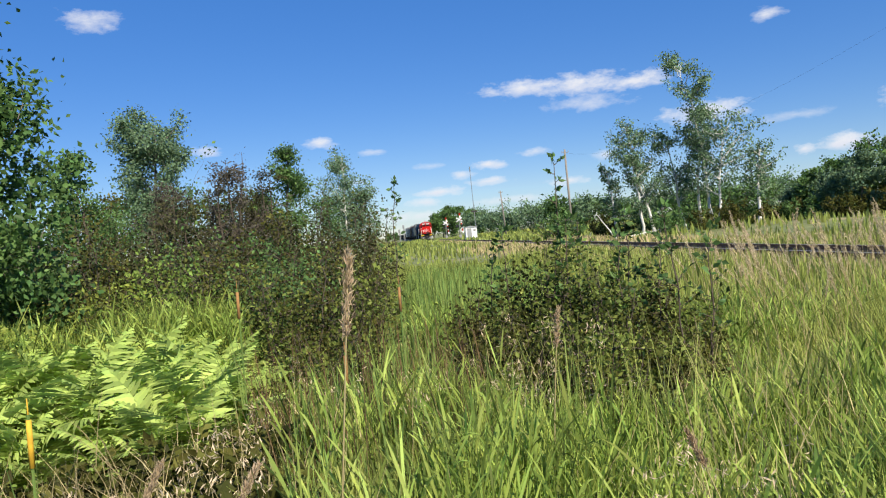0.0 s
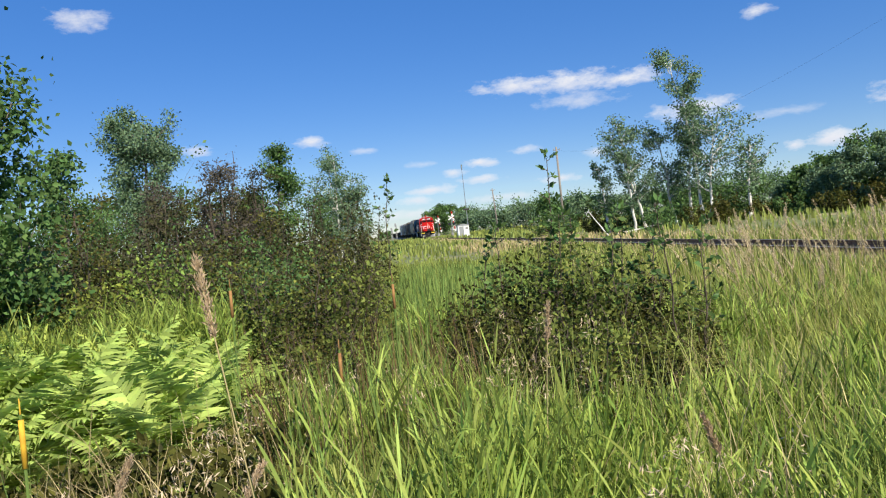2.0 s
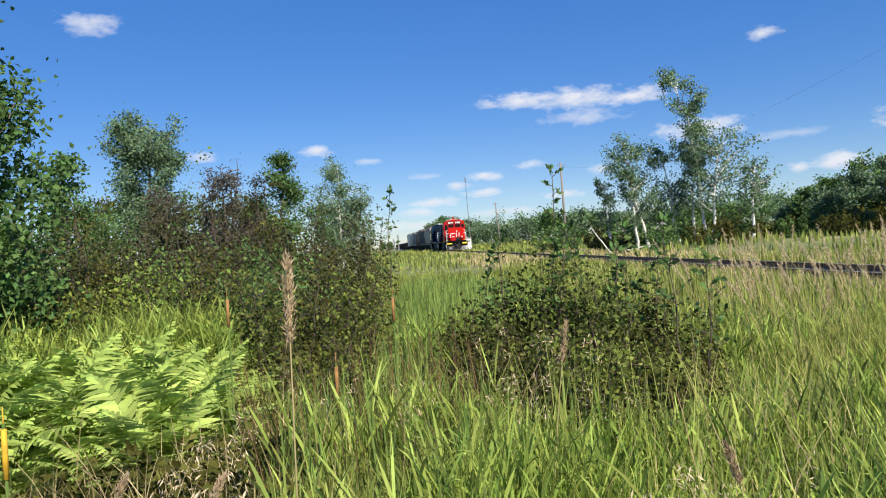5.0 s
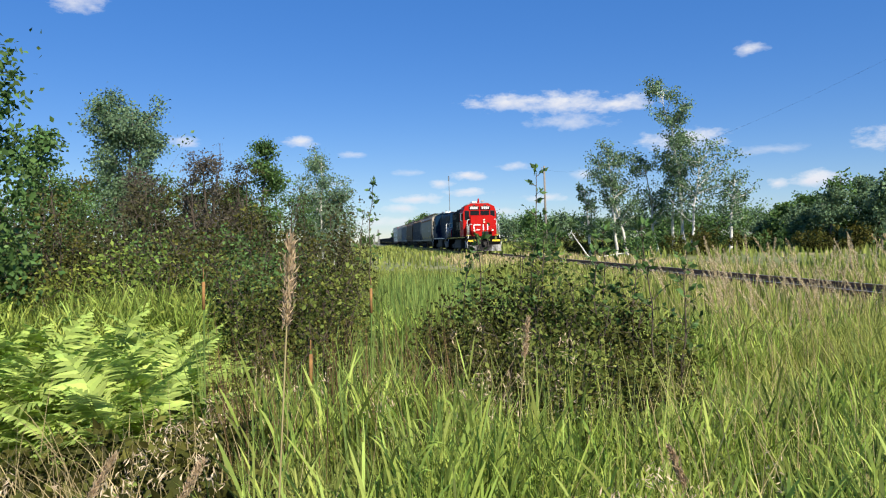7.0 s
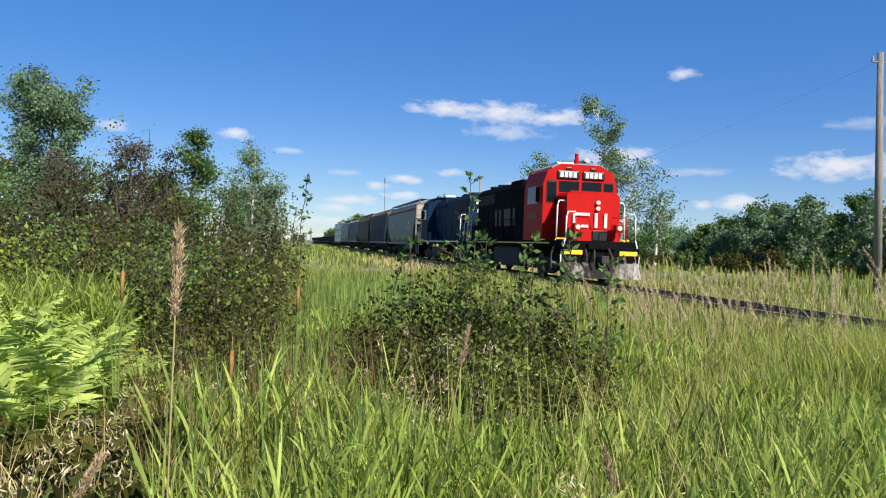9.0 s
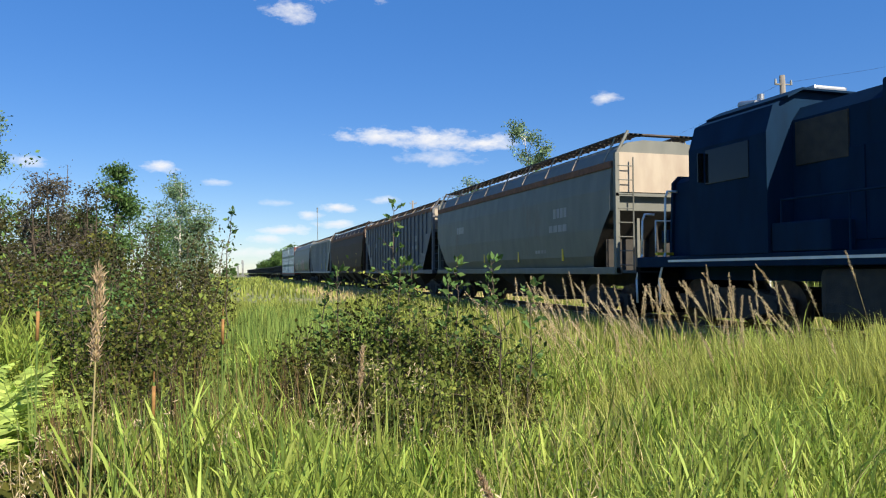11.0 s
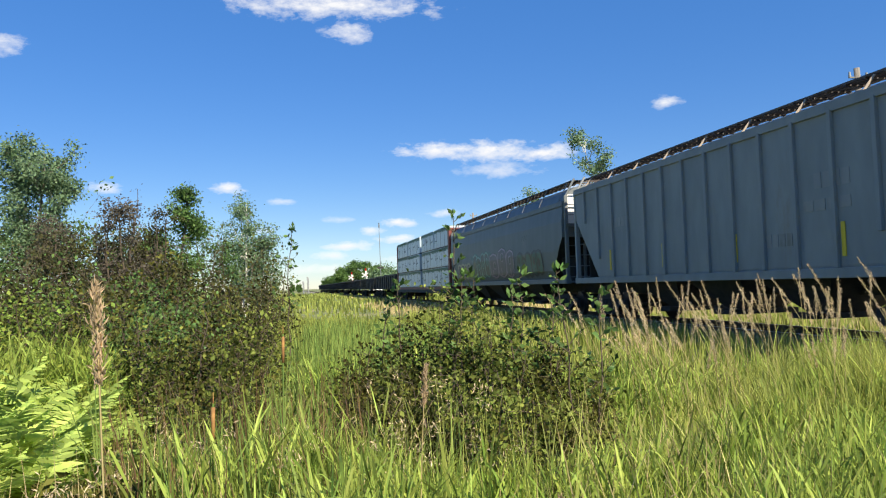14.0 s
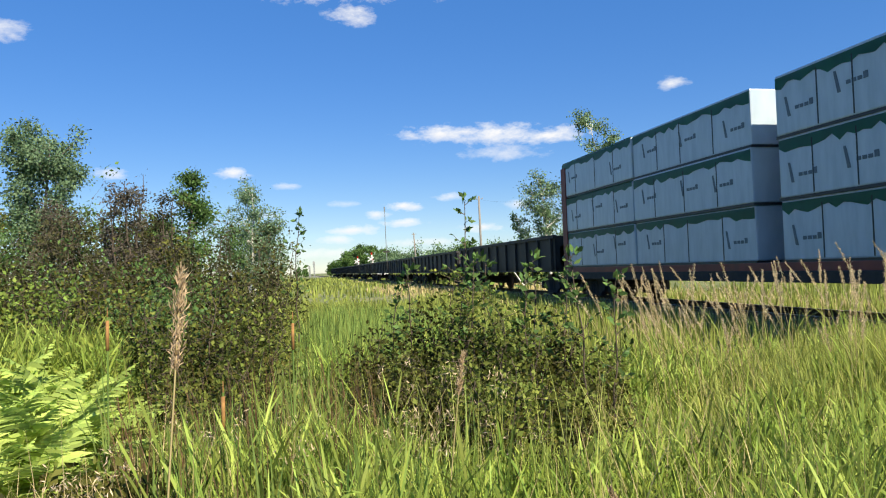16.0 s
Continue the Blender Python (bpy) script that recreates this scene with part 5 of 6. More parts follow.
        T("bushy young tree at the wood's edge", spot(az, d), h=(2.3 + 2.3 * min(1, max(0, (az - 31) / 5))) * rr.uniform(.7, 1.2), width=rr.uniform(2.2, 3.2), low=.08, leaf_n=3600, leaf=.22, mat=M[rr.choice(["leaf_mid", "leaf_mid", "leaf_pale"])], bark=M["bark"], r=.09, limbs=22, top=.12, group="trees at the wood's edge")
    for k in range(30):
        az = 7 + k * .95 + rr.uniform(-.4, .4)
        d = max(rr.uniform(120, 170), rr.uniform(23, 27) / math.sin(radians(az)))
        T("distant bushy tree beside the line", spot(az, d), h=rr.uniform(2.8, 4.4), width=rr.uniform(6, 9), low=.06, leaf_n=1500, leaf=.5, mat=M[rr.choice(["leaf_mid", "leaf_pale"])], bark=M["bark"], r=.12, limbs=18, top=.4, group="distant trees")
    for az, d, h in ((4.0, 230, 7), (4.7, 240, 8.6), (5.4, 235, 8.8), (6.1, 240, 8.4), (6.9, 245, 7.8), (7.7, 250, 7), (3.4, 300, 6), (2.9, 370, 5), (.9, 380, 3.5), (.3, 340, 3.2), (-1, 320, 3.5), (8.6, 250, 6), (9.6, 250, 5)):
        T("distant rounded tree beyond the crossing", spot(az, d), h=h, width=h * .75, low=.1, leaf_n=4200, leaf=.5, mat=M["leaf_mid"], bark=M["bark"], r=.2, limbs=22, top=.5, group="trees beyond the crossing")
    for k in range(19):
        az = -42 + k * 1.8
        T("distant tree behind the thicket", spot(az + rr.uniform(-.5, .5), rr.uniform(42, 60)), h=rr.uniform(3.6, 5.2), width=rr.uniform(3.5, 5), low=.08, leaf_n=1700, leaf=.24, mat=M[rr.choice(["leaf_mid", "leaf_dark"])], bark=M["bark"], r=.1, limbs=18, group="trees behind the thicket")


plant_trees()


# ---- grass and reeds
def patch(n, az0, az1, d0, d1, power=0.6):
    az = np.radians(RNG.uniform(az0, az1, n))
    d = d0 + (d1 - d0) * RNG.uniform(0, 1, n) ** (1 / (1 + power) if power else 1)
    x, y = d * np.sin(az), d * np.cos(az)
    return np.stack([x, y, ground_z(x, y)], 1), d, az


def clumpy(p, scale, seed):
    """0..1, smooth in patches over the ground."""
    x, y = p[:, 0] / scale + seed, p[:, 1] / scale - seed
    return np.clip(.5 + .30 * np.sin(x + 1.7 * np.sin(y * .8)) + .25 * np.sin(1.9 * y + 1.3 * np.sin(1.4 * x)) + .12 * np.sin(4.1 * x + 3.3 * y), 0, 1)


def grass(name, label, p, h, w, mat, wind=(-.06, -.02), bend=.16, rows=3):
    n = len(p)
    a = RNG.uniform(0, 2 * np.pi, n)
    b = h * bend * RNG.uniform(.1, 1.3, n)
    tuft = 9 * clumpy(p, .55, 1.3)
    b2 = h * bend * .2
    lean = np.stack([np.cos(a) * b + np.cos(tuft) * b2 + wind[0] * h, np.sin(a) * b + np.sin(tuft) * b2 + wind[1] * h], 1)
    v, f = blades(p, h, w, lean, rows)
    return tagged(new(name, mesh_of(name, v, f, mat)), label, "grass", kind="stuff")


def off_track(p):
    return np.abs(p[:, 0] - TRACK) > 1.42 + RNG.uniform(0, 1.0, len(p))


def sow():
    # leafy grass stalks in the foreground and to the right: a stem with arching blades on both sides
    def leafy_stalks(name, label, p, h, mat, width, per=6, flop=.55):
        n = len(p)
        tip = np.stack([RNG.normal(size=n) * .07 - .03, RNG.normal(size=n) * .06, np.ones(n)], 1) * h[:, None]
        stem = blades(p, h, np.full(n, .006) + width * .15, tip[:, :2], 4)
        a = RNG.uniform(0, 2 * np.pi, n)
        bits = [stem]
        for k in range(per):
            f = .06 + .86 * (k + RNG.uniform(-.3, .3, n)) / per
            f = np.clip(f, .02, .95)
            ak = a + np.pi * k + RNG.normal(size=n) * .5
            up = RNG.uniform(.9, 2.6, n) + .8 * f
            way = unit(np.stack([np.cos(ak), np.sin(ak), up], 1))
            at = p + np.stack([tip[:, 0] * f * f, tip[:, 1] * f * f, h * f * .97], 1)
            ln = h * RNG.uniform(.32, .62, n) * (1.08 - .45 * f)
            v, q = arched(at, way, ln, width * RNG.uniform(.7, 1.25, n), RNG.uniform(.05, flop, n))
            bits.append((v, q))
        v, f = joined(*bits)
        return tagged(new(name, mesh_of(name, v, f, mat)), label, "grass", kind="stuff")

    def beside_bush(p):
        """0 under the middle bush, 1 well away from it."""
        gap = np.hypot((p[:, 0] - 1.45) / 1.5, (p[:, 1] - 5.6) / 1.0)
        return np.clip((gap - .6) / 1.15, 0, 1)

    def beside_ferns(p):
        az, d = np.degrees(np.arctan2(p[:, 0], p[:, 1])), np.hypot(p[:, 0], p[:, 1])
        return np.clip((az + 13) / 5, 0, 1) + np.clip((3.4 - d) / 1.2, 0, 1) * .55

    p, d, az = patch(19000, 2, 50, 1.6, 10.0, .3)
    thin = clumpy(p, .38, 2.2)
    keep = off_track(p) & (thin + .3 > RNG.uniform(0, .9, len(p))) & (beside_bush(p) > RNG.uniform(-.15, .8, len(p)))
    p, d = p[keep], d[keep]
    h = (.42 + .42 * clumpy(p, .45, 2)) * RNG.uniform(.6, 1.2, len(p)) * (.38 + .62 * beside_bush(p))
    leafy_stalks("lush_grass", "tall bright green grass, broad arching blades", p, h, M["grass"], .013 + .0014 * d)
    p, d, az = patch(20000, 3, 50, 1.5, 10.5, .35)
    keep = off_track(p) & (beside_bush(p) > RNG.uniform(0, .9, len(p)))
    p, d = p[keep], d[keep]
    h = (.30 + .50 * clumpy(p, .6, 2)) * RNG.uniform(.4, 1.15, len(p)) * np.clip(1.25 - .06 * d, .6, 1.1) * (.5 + .5 * beside_bush(p))
    grass("fine_grass", "fine bright green grass between the broad blades", p, h, .009 + .0012 * d, M["grass"], rows=4, wind=(-.03, -.01), bend=.22)
    p, d, az = patch(5600, -40, 8, 1.6, 7.0, .3)
    keep = (beside_ferns(p) > RNG.uniform(.0, 1.0, len(p))) & (beside_bush(p) > .25) & (clumpy(p, .4, 7) + .25 > RNG.uniform(0, .9, len(p)))
    p, d = p[keep], d[keep]
    h = (.40 + .36 * clumpy(p, .5, 5)) * RNG.uniform(.6, 1.2, len(p)) * (.6 + .4 * np.clip(beside_ferns(p), 0, 1))
    leafy_stalks("field_grass", "mixed leafy green grass in the foreground", p, h, M["grass2"], .012 + .0012 * d)
    p, d, az = patch(9000, -44, 8, 1.5, 6.5, .35)
    keep = (beside_ferns(p) > RNG.uniform(.0, 1.1, len(p))) & (beside_bush(p) > .2)
    p, d = p[keep], d[keep]
    h = (.35 + .42 * clumpy(p, .6, 5)) * RNG.uniform(.5, 1.15, len(p)) * (.6 + .4 * np.clip(beside_ferns(p), 0, 1))
    grass("mixed_grass", "fine mixed grass in the foreground", p, h, .008 + .001 * d, M["grass2"], rows=4, wind=(-.02, 0), bend=.25)
    p, d, az = patch(4200, -39, -11.5, 6.8, 8.3, .3)
    leafy_stalks("bank_grass", "tall bright green grass behind the ferns", p, RNG.uniform(.85, 1.22, len(p)) * (.85 + .2 * clumpy(p, .6, 31)), M["grass"], .014 + .001 * d, per=5)
    # leafy weeds before the ferns, their shade put into the leaf colour; dry bents
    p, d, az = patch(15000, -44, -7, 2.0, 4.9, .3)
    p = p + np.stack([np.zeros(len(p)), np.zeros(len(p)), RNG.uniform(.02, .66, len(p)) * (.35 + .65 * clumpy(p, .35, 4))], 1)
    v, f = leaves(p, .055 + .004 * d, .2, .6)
    tagged(new("undergrowth", mesh_of("undergrowth", v, f, M["leaf_dark"])), "leafy undergrowth before the ferns, darkened for shade", "weeds", kind="stuff")
    p, d, az = patch(700, -44, -5, 2.0, 4.6, .3)
    grass("dry_bents", "thin brown dry bents in the undergrowth", p, RNG.uniform(.35, .75, len(p)), .004 + .0006 * d, M["straw"], bend=.5, rows=4)
    # reeds in the damp strip
    p, d, az = patch(13000, -12, 16, 3.0, 26, .5)
    keep = (np.abs(p[:, 0] - .1 - .12 * p[:, 1]) < .9 + .05 * p[:, 1]) & off_track(p) & (beside_bush(p) > .3) & (clumpy(p, .5, 14) > RNG.uniform(-.2, .9, len(p)))
    p, d = p[keep], d[keep]
    h = RNG.uniform(.5, 1.0, len(p)) * np.clip(1.15 - .02 * d, .6, 1)
    grass("reed_grass", "upright green reed leaves", p, h, .017 + .0006 * d, M["reed"], bend=.14, wind=(-.02, 0), rows=4)
    p, d, az = patch(520, -12, 9, 3.4, 6.4, .3)
    p, d = p[beside_bush(p) > .1], d[beside_bush(p) > .1]
    grass("dead_stems", "thin brown dead stems among the reeds", p, RNG.uniform(.55, 1.15, len(p)), .005 + .0006 * d, M["leaf_rust"], bend=.12, rows=4)
    p, d, az = patch(900, -9, 9, 2.2, 5.2, .3)
    keep = (clumpy(p, .45, 21) > .55) & (beside_bush(p) > .35)
    p, d = p[keep], d[keep]
    leafy_stalks("reed_tufts", "tufts of broad green reed leaves", p, RNG.uniform(.55, .95, len(p)), M["grass"], .016 + .001 * d, per=5, flop=.3)
    p, d, az = patch(150, 4, 25, 3.2, 4.7, .3)
    grass("tall_bents", "tall thin pale grass stalks before the bush", p, RNG.uniform(.65, 1.15, len(p)), .004 + .0006 * d, M["grass3"], bend=.16, rows=4)
    p, d, az = patch(420, 4, 25, 3.6, 5.0, .3)
    leafy_stalks("bush_edge_grass", "leafy grass growing into the edge of the bush", p, RNG.uniform(.25, .5, len(p)), M["grass"], .012 + .001 * d, per=5)
    # meadow up to the track and beyond
    p, d, az = patch(60000, -40, 56, 6, 34, .55)
    keep = off_track(p)
    p, d = p[keep], d[keep]
    near = np.clip((np.abs(p[:, 0] - TRACK) - 2) / 6, 0, 1)
    h = (.26 + .30 * near * clumpy(p, 1.6, 9) + .16 * ((p[:, 0] < TRACK - 2.3) & (p[:, 0] > TRACK - 5.5))) * RNG.uniform(.5, 1.25, len(p))
    grass("meadow_grass", "rough green meadow grass up to the ballast", p, h, .009 + .0014 * d, M["grass2"])
    p, d, az = patch(40000, -30, 58, 30, 190, .5)
    keep = off_track(p)
    p, d = p[keep], d[keep]
    h = (.25 + .5 * clumpy(p, 7, 3)) * RNG.uniform(.5, 1.2, len(p))
    grass("far_grass", "distant rough grass beside the railway", p, h, .03 + .0022 * d, M["grass2"])
    # dry straw along the track and mixed in
    p, d, az = patch(22000, -4, 56, 5, 60, .4)
    gap = np.abs(p[:, 0] - TRACK)
    keep = off_track(p) & (gap < 5.2)
    p, d = p[keep], d[keep]
    h = RNG.uniform(.18, .55, len(p))
    grass("dry_grass", "straw-coloured dry grass along the ballast", p, h, .006 + .001 * d, M["straw"], bend=.4)
    n = 15000
    y = 3 + 120 * RNG.uniform(0, 1, n) ** 1.5
    x = TRACK - RNG.uniform(1.05, 3.0, n)
    p = np.stack([x, y, np.maximum(ground_z(x, y), .19 - .13 * np.clip((TRACK - 1.75 - x) / 1.3, 0, 1)) - .02], 1)
    d = np.hypot(x, y)
    grass("shoulder_grass", "short tan and green grass on the ballast shoulder", p[::2], RNG.uniform(.12, .36, n)[::2], (.006 + .001 * d)[::2], M["straw"], bend=.45)
    grass("shoulder_weeds", "short green weeds on the ballast shoulder", p[1::2], RNG.uniform(.10, .30, n)[1::2], (.007 + .001 * d)[1::2], M["grass2"], bend=.4)
    p, d, az = patch(1700, -40, 50, 1.7, 9, .3)
    h = RNG.uniform(.45, .95, len(p)) * np.clip(1.1 - .03 * d, .6, 1)
    keep = off_track(p)
    grass("straw_stalk", "pale dry stalks among the green grass", p[keep], h[keep], (.004 + .0007 * d)[keep], M["straw"], bend=.45, rows=4)
    p, d, az = patch(2600, 14, 58, 2.4, 9.5, .5)
    keep = off_track(p) & (p[:, 0] < TRACK - 2) & (clumpy(p, .8, 6) * np.clip((np.degrees(az) - 14) / 14, 0, 1) > RNG.uniform(.2, 1.0, len(p)))
    p, d = p[keep], d[keep]
    h = RNG.uniform(.45, .95, len(p)) * np.clip(1.2 - .04 * d, .7, 1.1)
    grass("seeding_grass", "pale straw-coloured seeding grass tops", p, h, .005 + .0009 * d, M["straw"], bend=.3, rows=4)
    p, d, az = patch(4200, 22, 58, 2.6, 9.5, .45)
    keep = off_track(p) & (p[:, 0] < TRACK - 2) & (np.clip((np.degrees(az) - 20) / 14, 0, 1) * (.35 + clumpy(p, 1.1, 8)) > RNG.uniform(.1, 1.0, len(p)))
    p, d = p[keep], d[keep]
    h = RNG.uniform(.45, .88, len(p)) * np.clip(1.25 - .05 * d, .7, 1.1)
    grass("pale_grass", "pale yellow-green grass bent by the wind", p, h, .008 + .0012 * d, M["grass3"], wind=(-.14, -.04), bend=.3, rows=4)
    p, d, az = patch(9000, 28, 56, 6.8, 9.4, .6)
    ramp = np.clip((np.degrees(az) - 29) / 9, 0, 1)
    keep = off_track(p) & (p[:, 0] < TRACK - 2.4) & (ramp > RNG.uniform(.0, 1.0, len(p)))
    p, d, ramp = p[keep], d[keep], ramp[keep]
    h = (.62 + .42 * ramp * (.5 + .5 * clumpy(p, .9, 12))) * RNG.uniform(.65, 1.12, len(p))
    grass("tall_meadow_grass", "tall yellow-green seeding grass before the track", p, h, .007 + .0009 * d, M["grass3"], wind=(-.12, -.03), bend=.22, rows=4)
    # weeds: small leaves low on the ground
    p, d, az = patch(42000, -44, 8, 3.0, 13, .5)
    p = p + np.stack([np.zeros(len(p)), np.zeros(len(p)), RNG.uniform(.02, .55, len(p)) * (.3 + .7 * clumpy(p, .7, 4))], 1)
    v, f = leaves(p, .05 + .003 * d, .1, .6)
    tagged(new("weeds", mesh_of("weeds", v, f, M["weed"])), "low leafy weeds covering the ground", "weeds", kind="stuff")
    # grass on all other sides, thin
    p, d, az = patch(44000, 48, 318, .9, 16, .5)
    keep = off_track(p)
    p, d = p[keep], d[keep]
    grass("rear_grass", "rough green grass behind the viewpoint", p, RNG.uniform(.3, .85, len(p)), .012 + .0018 * d, M["grass2"], rows=2)


sow()


def plume_stalk(at, h, lean, big=1.0):
    """A reed stalk with a feathery seed head."""
    base = empty("plume_reed", Matrix.Translation(at))
    top = np.array([lean[0], lean[1], h])
    t = np.linspace(0, 1, 9)[:, None]
    ax = np.concatenate([top[:2] * t ** 1.8, h * t], 1)
    v, f = tubes([ax], [np.linspace(.004, .0018, 9)], 4)
    part_np("stem", v, f, M["straw"], base)
    n, foot = (300, .865) if big > 1 else (200, .80)
    k = RNG.uniform(foot, 1.0, n)
    p = np.concatenate([top[:2] * k[:, None] ** 1.8, h * k[:, None]], 1)
    wide = (.009 if big > 1 else .013) * np.sin(np.pi * np.clip((k - foot + .02) / (1.03 - foot), 0, 1)) ** .7 + .002
    p += RNG.normal(size=(n, 3)) * wide[:, None] * .55
    d = unit(np.array([top[0] * 1.3, top[1] * 1.3, h]))
    v, f = leaves(p, .020 * big, 0, .16, np.tile(d, (n, 1)))
    part_np("seed_head", v, f, M["plume_rust"] if big > 1 else M["plume"], base, "rusty tan feathery seed head" if big > 1 else "tan feathery seed head")
    p = ax[RNG.integers(1, 5, 4)]
    v, f = blades(p, RNG.uniform(.3, .5, 4), np.full(4, .012), RNG.normal(size=(4, 2)) * .25)
    part_np("leaf_blade", v, f, M["grass2"], base)
    return tagged(base, "reed stalk with a tan feathery seed head", "reed", "seeding reeds")


REEDS, NEAR = [], []


def plant_reeds():
    rr = random.Random(4)
    REEDS.clear()
    for k in range(110):
        az = rr.uniform(24, 41) if k < 92 else rr.uniform(41, 50)
        d = rr.uniform(7.2, 9.4)
        REEDS.append(plume_stalk(spot(az, d), rr.uniform(1.15, 1.78) - .1 * (az < 27), (rr.choice([rr.uniform(-.7, -.2), rr.uniform(-.25, .25)]), rr.uniform(-.15, .15))))
    for az, d, h, lx in ((-8.3, 2.0, 1.60, .0), (11.5, 3.2, 1.26, .10), (-25, 2.6, .92, .3), (-19, 2.5, .88, .32), (27.5, 2.5, .95, -.2)):
        NEAR.append(plume_stalk(spot(az, d), h, (lx, 0), 1.15))
    # curled dead tussocks before the bush
    for az, d, s in ((8.4, 4.7, .95), (10.2, 4.5, .8), (-7.5, 4.4, .8), (-17.5, 3.3, .7), (-23.5, 3.0, .62), (27.0, 2.7, .72), (5.2, 4.2, .7)):
        base = empty("dry_tussock", Matrix.Translation(spot(az, d)))
        n = 46
        a = RNG.uniform(0, 2 * np.pi, n)
        v, f = blades(RNG.normal(size=(n, 3)) * np.array([.05, .05, 0]), s * RNG.uniform(.6, 1.15, n), np.full(n, .007), np.stack([np.cos(a), np.sin(a)], 1) * s * RNG.uniform(.3, .75, (n, 1)), 6)
        part_np("blade_tuft", v, f, M["straw"], base)
        q = v.reshape(n, 14, 3)[:, -2:].mean(1)[:22]
        v, f = leaves(np.repeat(q, 14, 0) + RNG.normal(size=(22 * 14, 3)) * np.array([.03, .03, .025]), .035, .9, .2)
        tagged(part_np("seed_head", v, f, M["plume"], base, "tan drooping seed heads"), kind="stuff")
        tagged(base, "curled dry grass tussock with drooping tan heads", "dry grass", "dry tussocks")
    for az, d, h in ((-11.9, 5.0, 1.38), (.6, 5.3, 1.28), (-4.2, 4.2, .96), (-26.7, 3.1, 1.02)):
        base = empty("cattail", Matrix.Translation(spot(az, d)))
        bm = rod(bmesh.new(), (0, 0, 0), (.015, 0, h), .006, 6)
        part("stem", bm, M["reed"], base)
        bm = rod(bmesh.new(), (.012, 0, h - .20), (.015, 0, h - .02), .011, 8, .010)
        rod(bm, (.015, 0, h - .02), (.016, 0, h + .06), .004, 5, .002)
        part("spike", bm, M["cattail"] if az > -20 else M["cattail_yellow"], base, "orange-brown cattail spike" if az > -20 else "bright yellow cattail spike", True)
        v, f = blades(np.zeros((5, 3)), RNG.uniform(.6, 1.0, 5) * h, np.full(5, .014), RNG.normal(size=(5, 2)) * .12)
        part_np("leaf_blade", v, f, M["reed"], base)
        tagged(base, "cattail with an orange-brown spike" if az > -20 else "cattail with a bright yellow spike", "cattail", "cattails")


plant_reeds()


# ---- along the line: poles, wire, crossing equipment
def utility_pole(az, d, h, lean):
    base = empty("utility_pole", Matrix.Translation(spot(az, d)))
    top = (lean * h, 0, h)
    part("shaft", rod(bmesh.new(), (0, 0, -.3), top, .15, 12, .10), M["pole"], base, smooth=True)
    bm = bmesh.new()
    rod(bm, (top[0] - .35, -.02, h - .35), (top[0] + .45, .02, h - .30), .03, 6)
    part("bracket", bm, M["pole"], base)
    for s in (-.3, .4):
        part("insulator", rod(bmesh.new(), (top[0] + s, 0, h - .32), (top[0] + s, 0, h - .14), .05, 8, .03), M["h_pale"], base, "pale glass insulator")
    return tagged(base, "weathered grey wooden utility pole", "utility pole", "poles along the line")


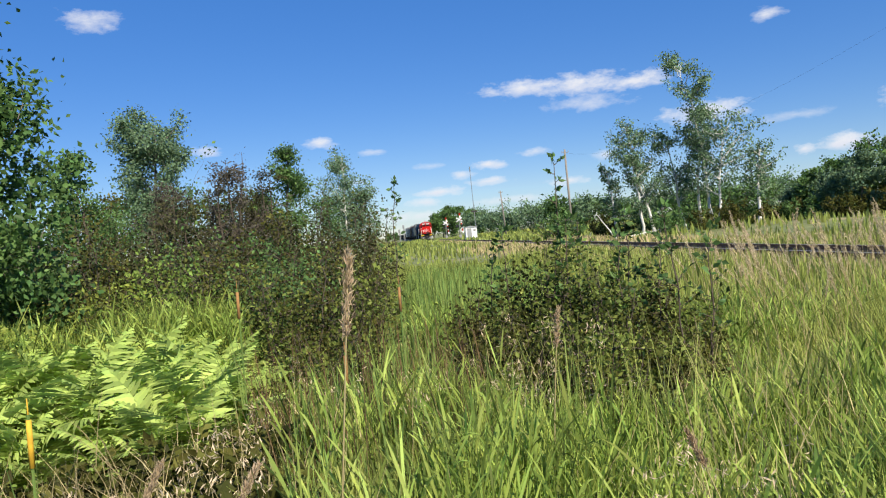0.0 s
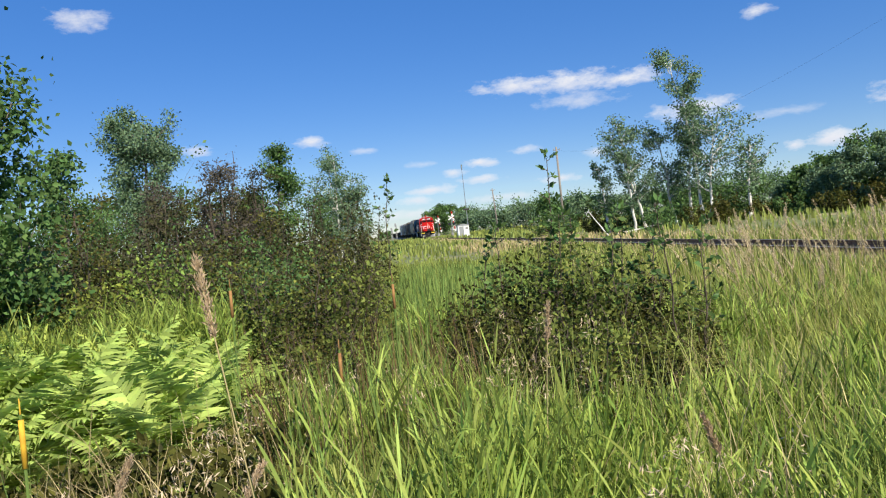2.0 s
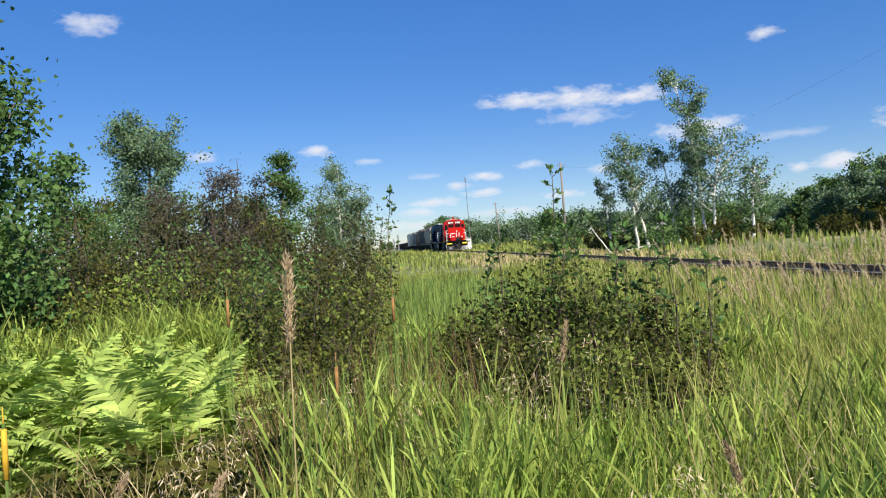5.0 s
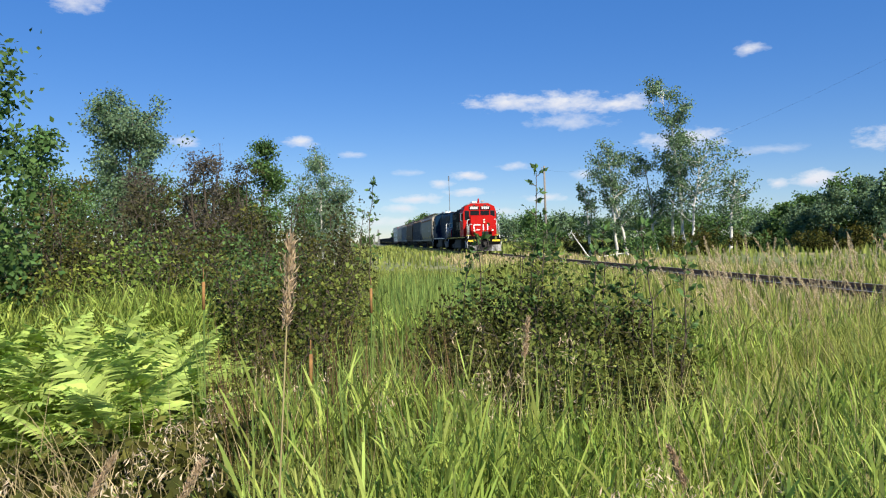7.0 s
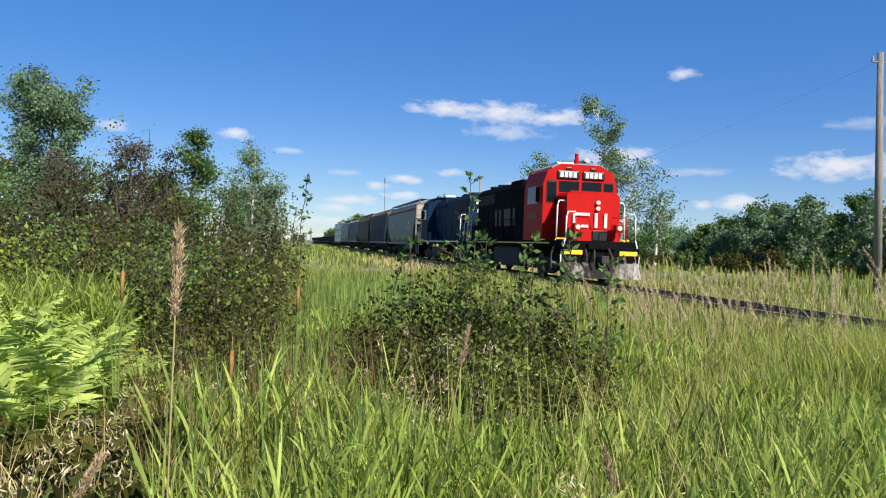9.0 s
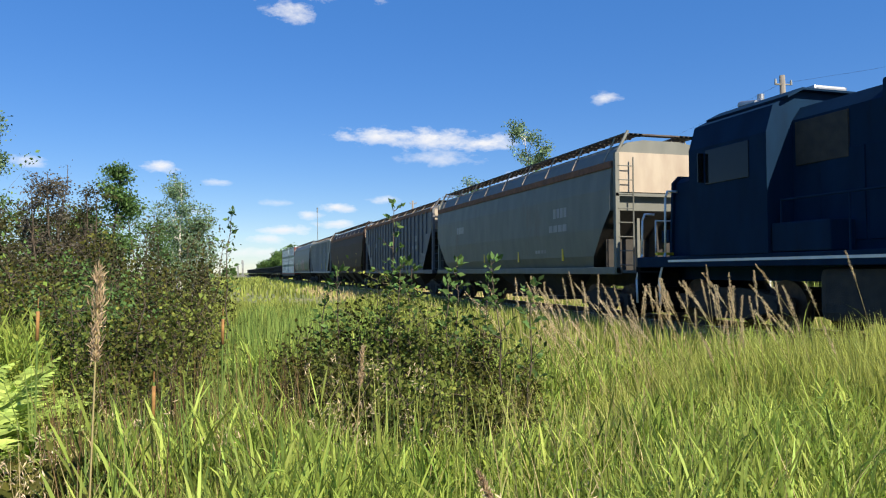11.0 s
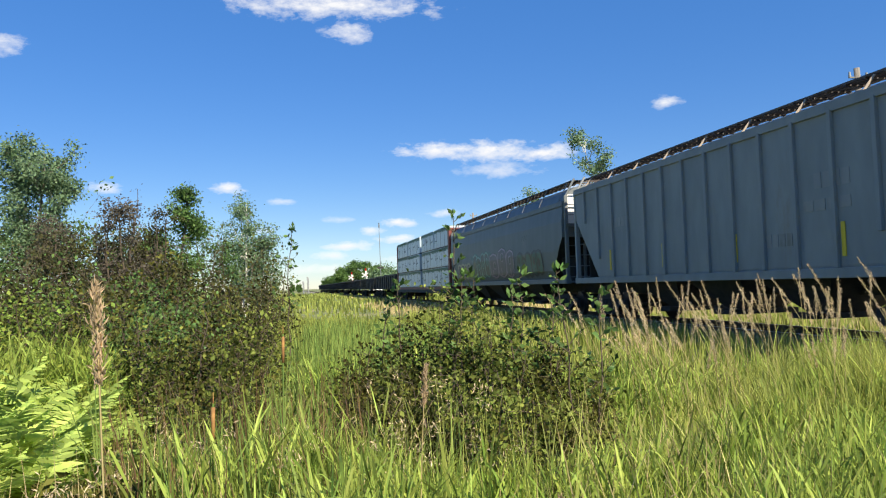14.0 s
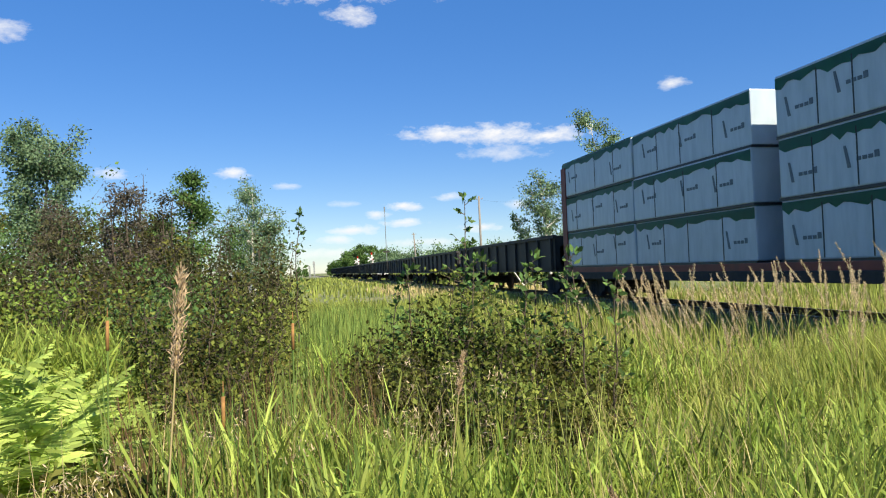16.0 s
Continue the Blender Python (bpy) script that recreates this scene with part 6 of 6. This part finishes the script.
def build_line():
    poles = [(43.3, 29.2, 8.6, -.03), (14.9, 79, 9.3, -.01), (9.7, 128, 8.0, -.05)]
    for a, d, h, l in poles:
        utility_pole(a, d, h, l)
    pts = [spot(a, d) for a, d, *_ in poles]
    p0, p1 = Vector((pts[0][0] - .3, pts[0][1], pts[0][2] + 8.3)), Vector((pts[1][0], pts[1][1], pts[1][2] + 8.9))
    for q0, q1, sag in ((p0, p1, 1.9), (p0, p0 + (p0 - p1) * .9, 1.7)):
        line = [tuple(q0.lerp(q1, i / 14) - Vector((0, 0, sag * 4 * (i / 14) * (1 - i / 14)))) for i in range(15)]
        v, f = tubes([line], [np.full(15, .003)], 4)
        tagged(part_np("overhead_wire", v, f, M["under"], None), "thin dark overhead wire between the poles", "wire", "wires along the line")
    # equipment hut by the crossing
    x, y, z = spot(6.9, 128)
    hut = empty("equipment_hut", Matrix.Translation((x, y, z)))
    part("wall", box(-1.0, 1.0, -.9, .9, .1, 2.1, .03), M["white"], hut)
    bm = prism(bmesh.new(), [(-1.12, 2.1), (1.12, 2.1), (1.12, 2.2), (0, 2.42), (-1.12, 2.2)], -1.0, 1.0)
    part("roof", bm, M["h_pale"], hut)
    d = part("door", box(-.75, .05, -.93, -.9, .2, 1.95, .01), M["h_pale"], hut)
    part("handle", box(-.02, .02, -.97, -.93, 1.0, 1.15), M["under"], d)
    part("vent", box(.35, .8, -.92, -.9, 1.4, 1.8), M["roofgrey"], hut)
    part("base", box(-.95, .95, -.85, .85, 0, .1), M["roofgrey"], hut)
    tagged(hut, "white metal equipment hut beside the track", "equipment hut")
    x, y, z = spot(7.35, 132)
    mast = empty("radio_mast", Matrix.Translation((x, y, z)))
    part("shaft", rod(bmesh.new(), (0, 0, 0), (-.2, 0, 12.6), .09, 8, .04), M["chrome"], mast)
    bm = bx(bmesh.new(), -.7, .5, -.12, .12, 4.9, 5.2, .05)
    part("crossarm", bm, M["under"], mast)
    part("aerial", rod(bmesh.new(), (-.2, 0, 12.4), (-.2, 0, 13.3), .12, 8), M["chrome"], mast)
    tagged(mast, "slim grey radio mast beside the equipment hut", "radio mast")
    # crossing gates standing upright: striped arms, lamps, crossbuck
    for az, d in ((6.05, 141), (4.95, 172)):
        x, y, z = spot(az, d)
        g = empty("crossing_gate", Matrix.Translation((x, y, z)))
        part("mast", rod(bmesh.new(), (0, 0, 0), (0, 0, 4.4), .09, 8), M["chrome"], g)
        part("base", box(-.25, .25, -.25, .25, 0, .9, .03), M["roofgrey"], g)
        for k in range(8):
            bm = prism(bmesh.new(), [(.5 - .06 * k, 1.2 + k * .5), (.74 - .06 * k, 1.2 + k * .5), (.69 - .06 * k, 1.7 + k * .5), (.46 - .06 * k, 1.7 + k * .5)], -.05, .05)
            part("arm_band", bm, M["red"] if k % 2 else M["white"], g, "red band" if k % 2 else "white band")
        for s in (-1, 1):
            part("crossbuck_blade", rod(bmesh.new(), (-.6, -.12, 3.9 - s * .4), (.6, -.12, 3.9 + s * .4), .11, 4), M["white"], g, "white crossbuck blade")
            part("flasher", rod(bmesh.new(), (s * .45, -.25, 2.7), (s * .45, -.1, 2.7), .28, 14), M["board"], g, "black round lamp shield")
        tagged(g, "railway crossing gate raised upright with striped arm", "crossing gate", "crossing gates")
    for az, d, h in ((1.55, 270, 6.0), (1.2, 280, 4.6)):
        x, y, z = spot(az, d)
        g = empty("signal_mast", Matrix.Translation((x, y, z)))
        part("mast", rod(bmesh.new(), (0, 0, 0), (0, 0, h), .1, 8), M["chrome"], g)
        part("signal_head", box(-.3, .3, -.15, .15, h - 1.3, h, .05), M["h_pale"], g)
        part("ladder", box(.15, .45, .1, .15, 0, h - .4), M["chrome"], g)
        tagged(g, "grey railway signal mast with pale head", "signal")


build_line()


# ---- what moves
# seconds, and where the train's nose is along y
NOSE = [(0.0, 186.0), (1.0, 169.6), (2.0, 153.2), (3.0, 136.2), (4.0, 118.6), (6.5, 71.6), (7.0, 62.2), (7.5, 52.6), (8.0, 42.9), (8.5, 33.2), (9.0, 23.9),
        (9.5, 13.3), (10.0, 3.6), (11.0, -15.5), (12.0, -34.5), (13.0, -54.0), (14.0, -73.05), (15.0, -92.3), (16.0, -111.2)]


def sway(thing, seed, calm, gust):
    """A stalk in the wind; the train's draught pushes it over while the first cars pass."""
    x, y, z = thing.matrix_world.translation
    rows = []
    for k in range(33):
        t = k * 0.5
        draught = gust * max(0.0, 1 - abs(t - 11.6) / 2.2)
        a = calm * (math.sin(1.7 * t + seed) + 0.6 * math.sin(3.1 * t + 2.3 * seed)) - draught
        b = calm * 0.6 * math.sin(2.3 * t + 1.7 * seed)
        rows.append((t, pose(x, y, z, b, a, 0)))
    walk(thing, rows)


def motions():
    for car, s in CARS:
        walk(car, [(t, pose(TRACK, y + s, RAIL)) for t, y in NOSE])
    for i, stalk in enumerate(REEDS):
        sway(stalk, i * 0.9, 1.6, 11.0)
    # the tall stalk close by, bent this way and that by gusts: seconds, lean to the side, lean away
    x, y, z = NEAR[0].matrix_world.translation
    walk(NEAR[0], [(t, pose(x, y, z, b, a, 0)) for t, a, b in
                   ((0.0, 7.0, 6.0), (0.5, 6.5, 7.0), (1.0, 3.0, 4.0), (1.5, -5.0, 2.0), (2.0, -7.5, 0.0), (2.5, -6.0, -1.0), (3.0, -3.0, -1.0), (3.5, 0.0, -1.0), (4.0, -2.0, 0.0),
                    (5.0, 2.0, 3.0), (6.5, 5.0, 5.0), (7.5, 2.0, 4.0), (8.0, 0.0, 3.0), (9.0, 1.0, 3.0), (9.7, 4.0, 6.0), (11.0, 3.0, 9.0), (12.0, -1.0, 9.0), (13.0, 2.0, 8.0),
                    (14.0, 0.0, 7.0), (15.0, 3.0, 8.0), (16.0, 5.0, 3.0))])
    for i, stalk in enumerate(NEAR[1:]):
        sway(stalk, i * 1.7, 2.4, 5.0)


motions()
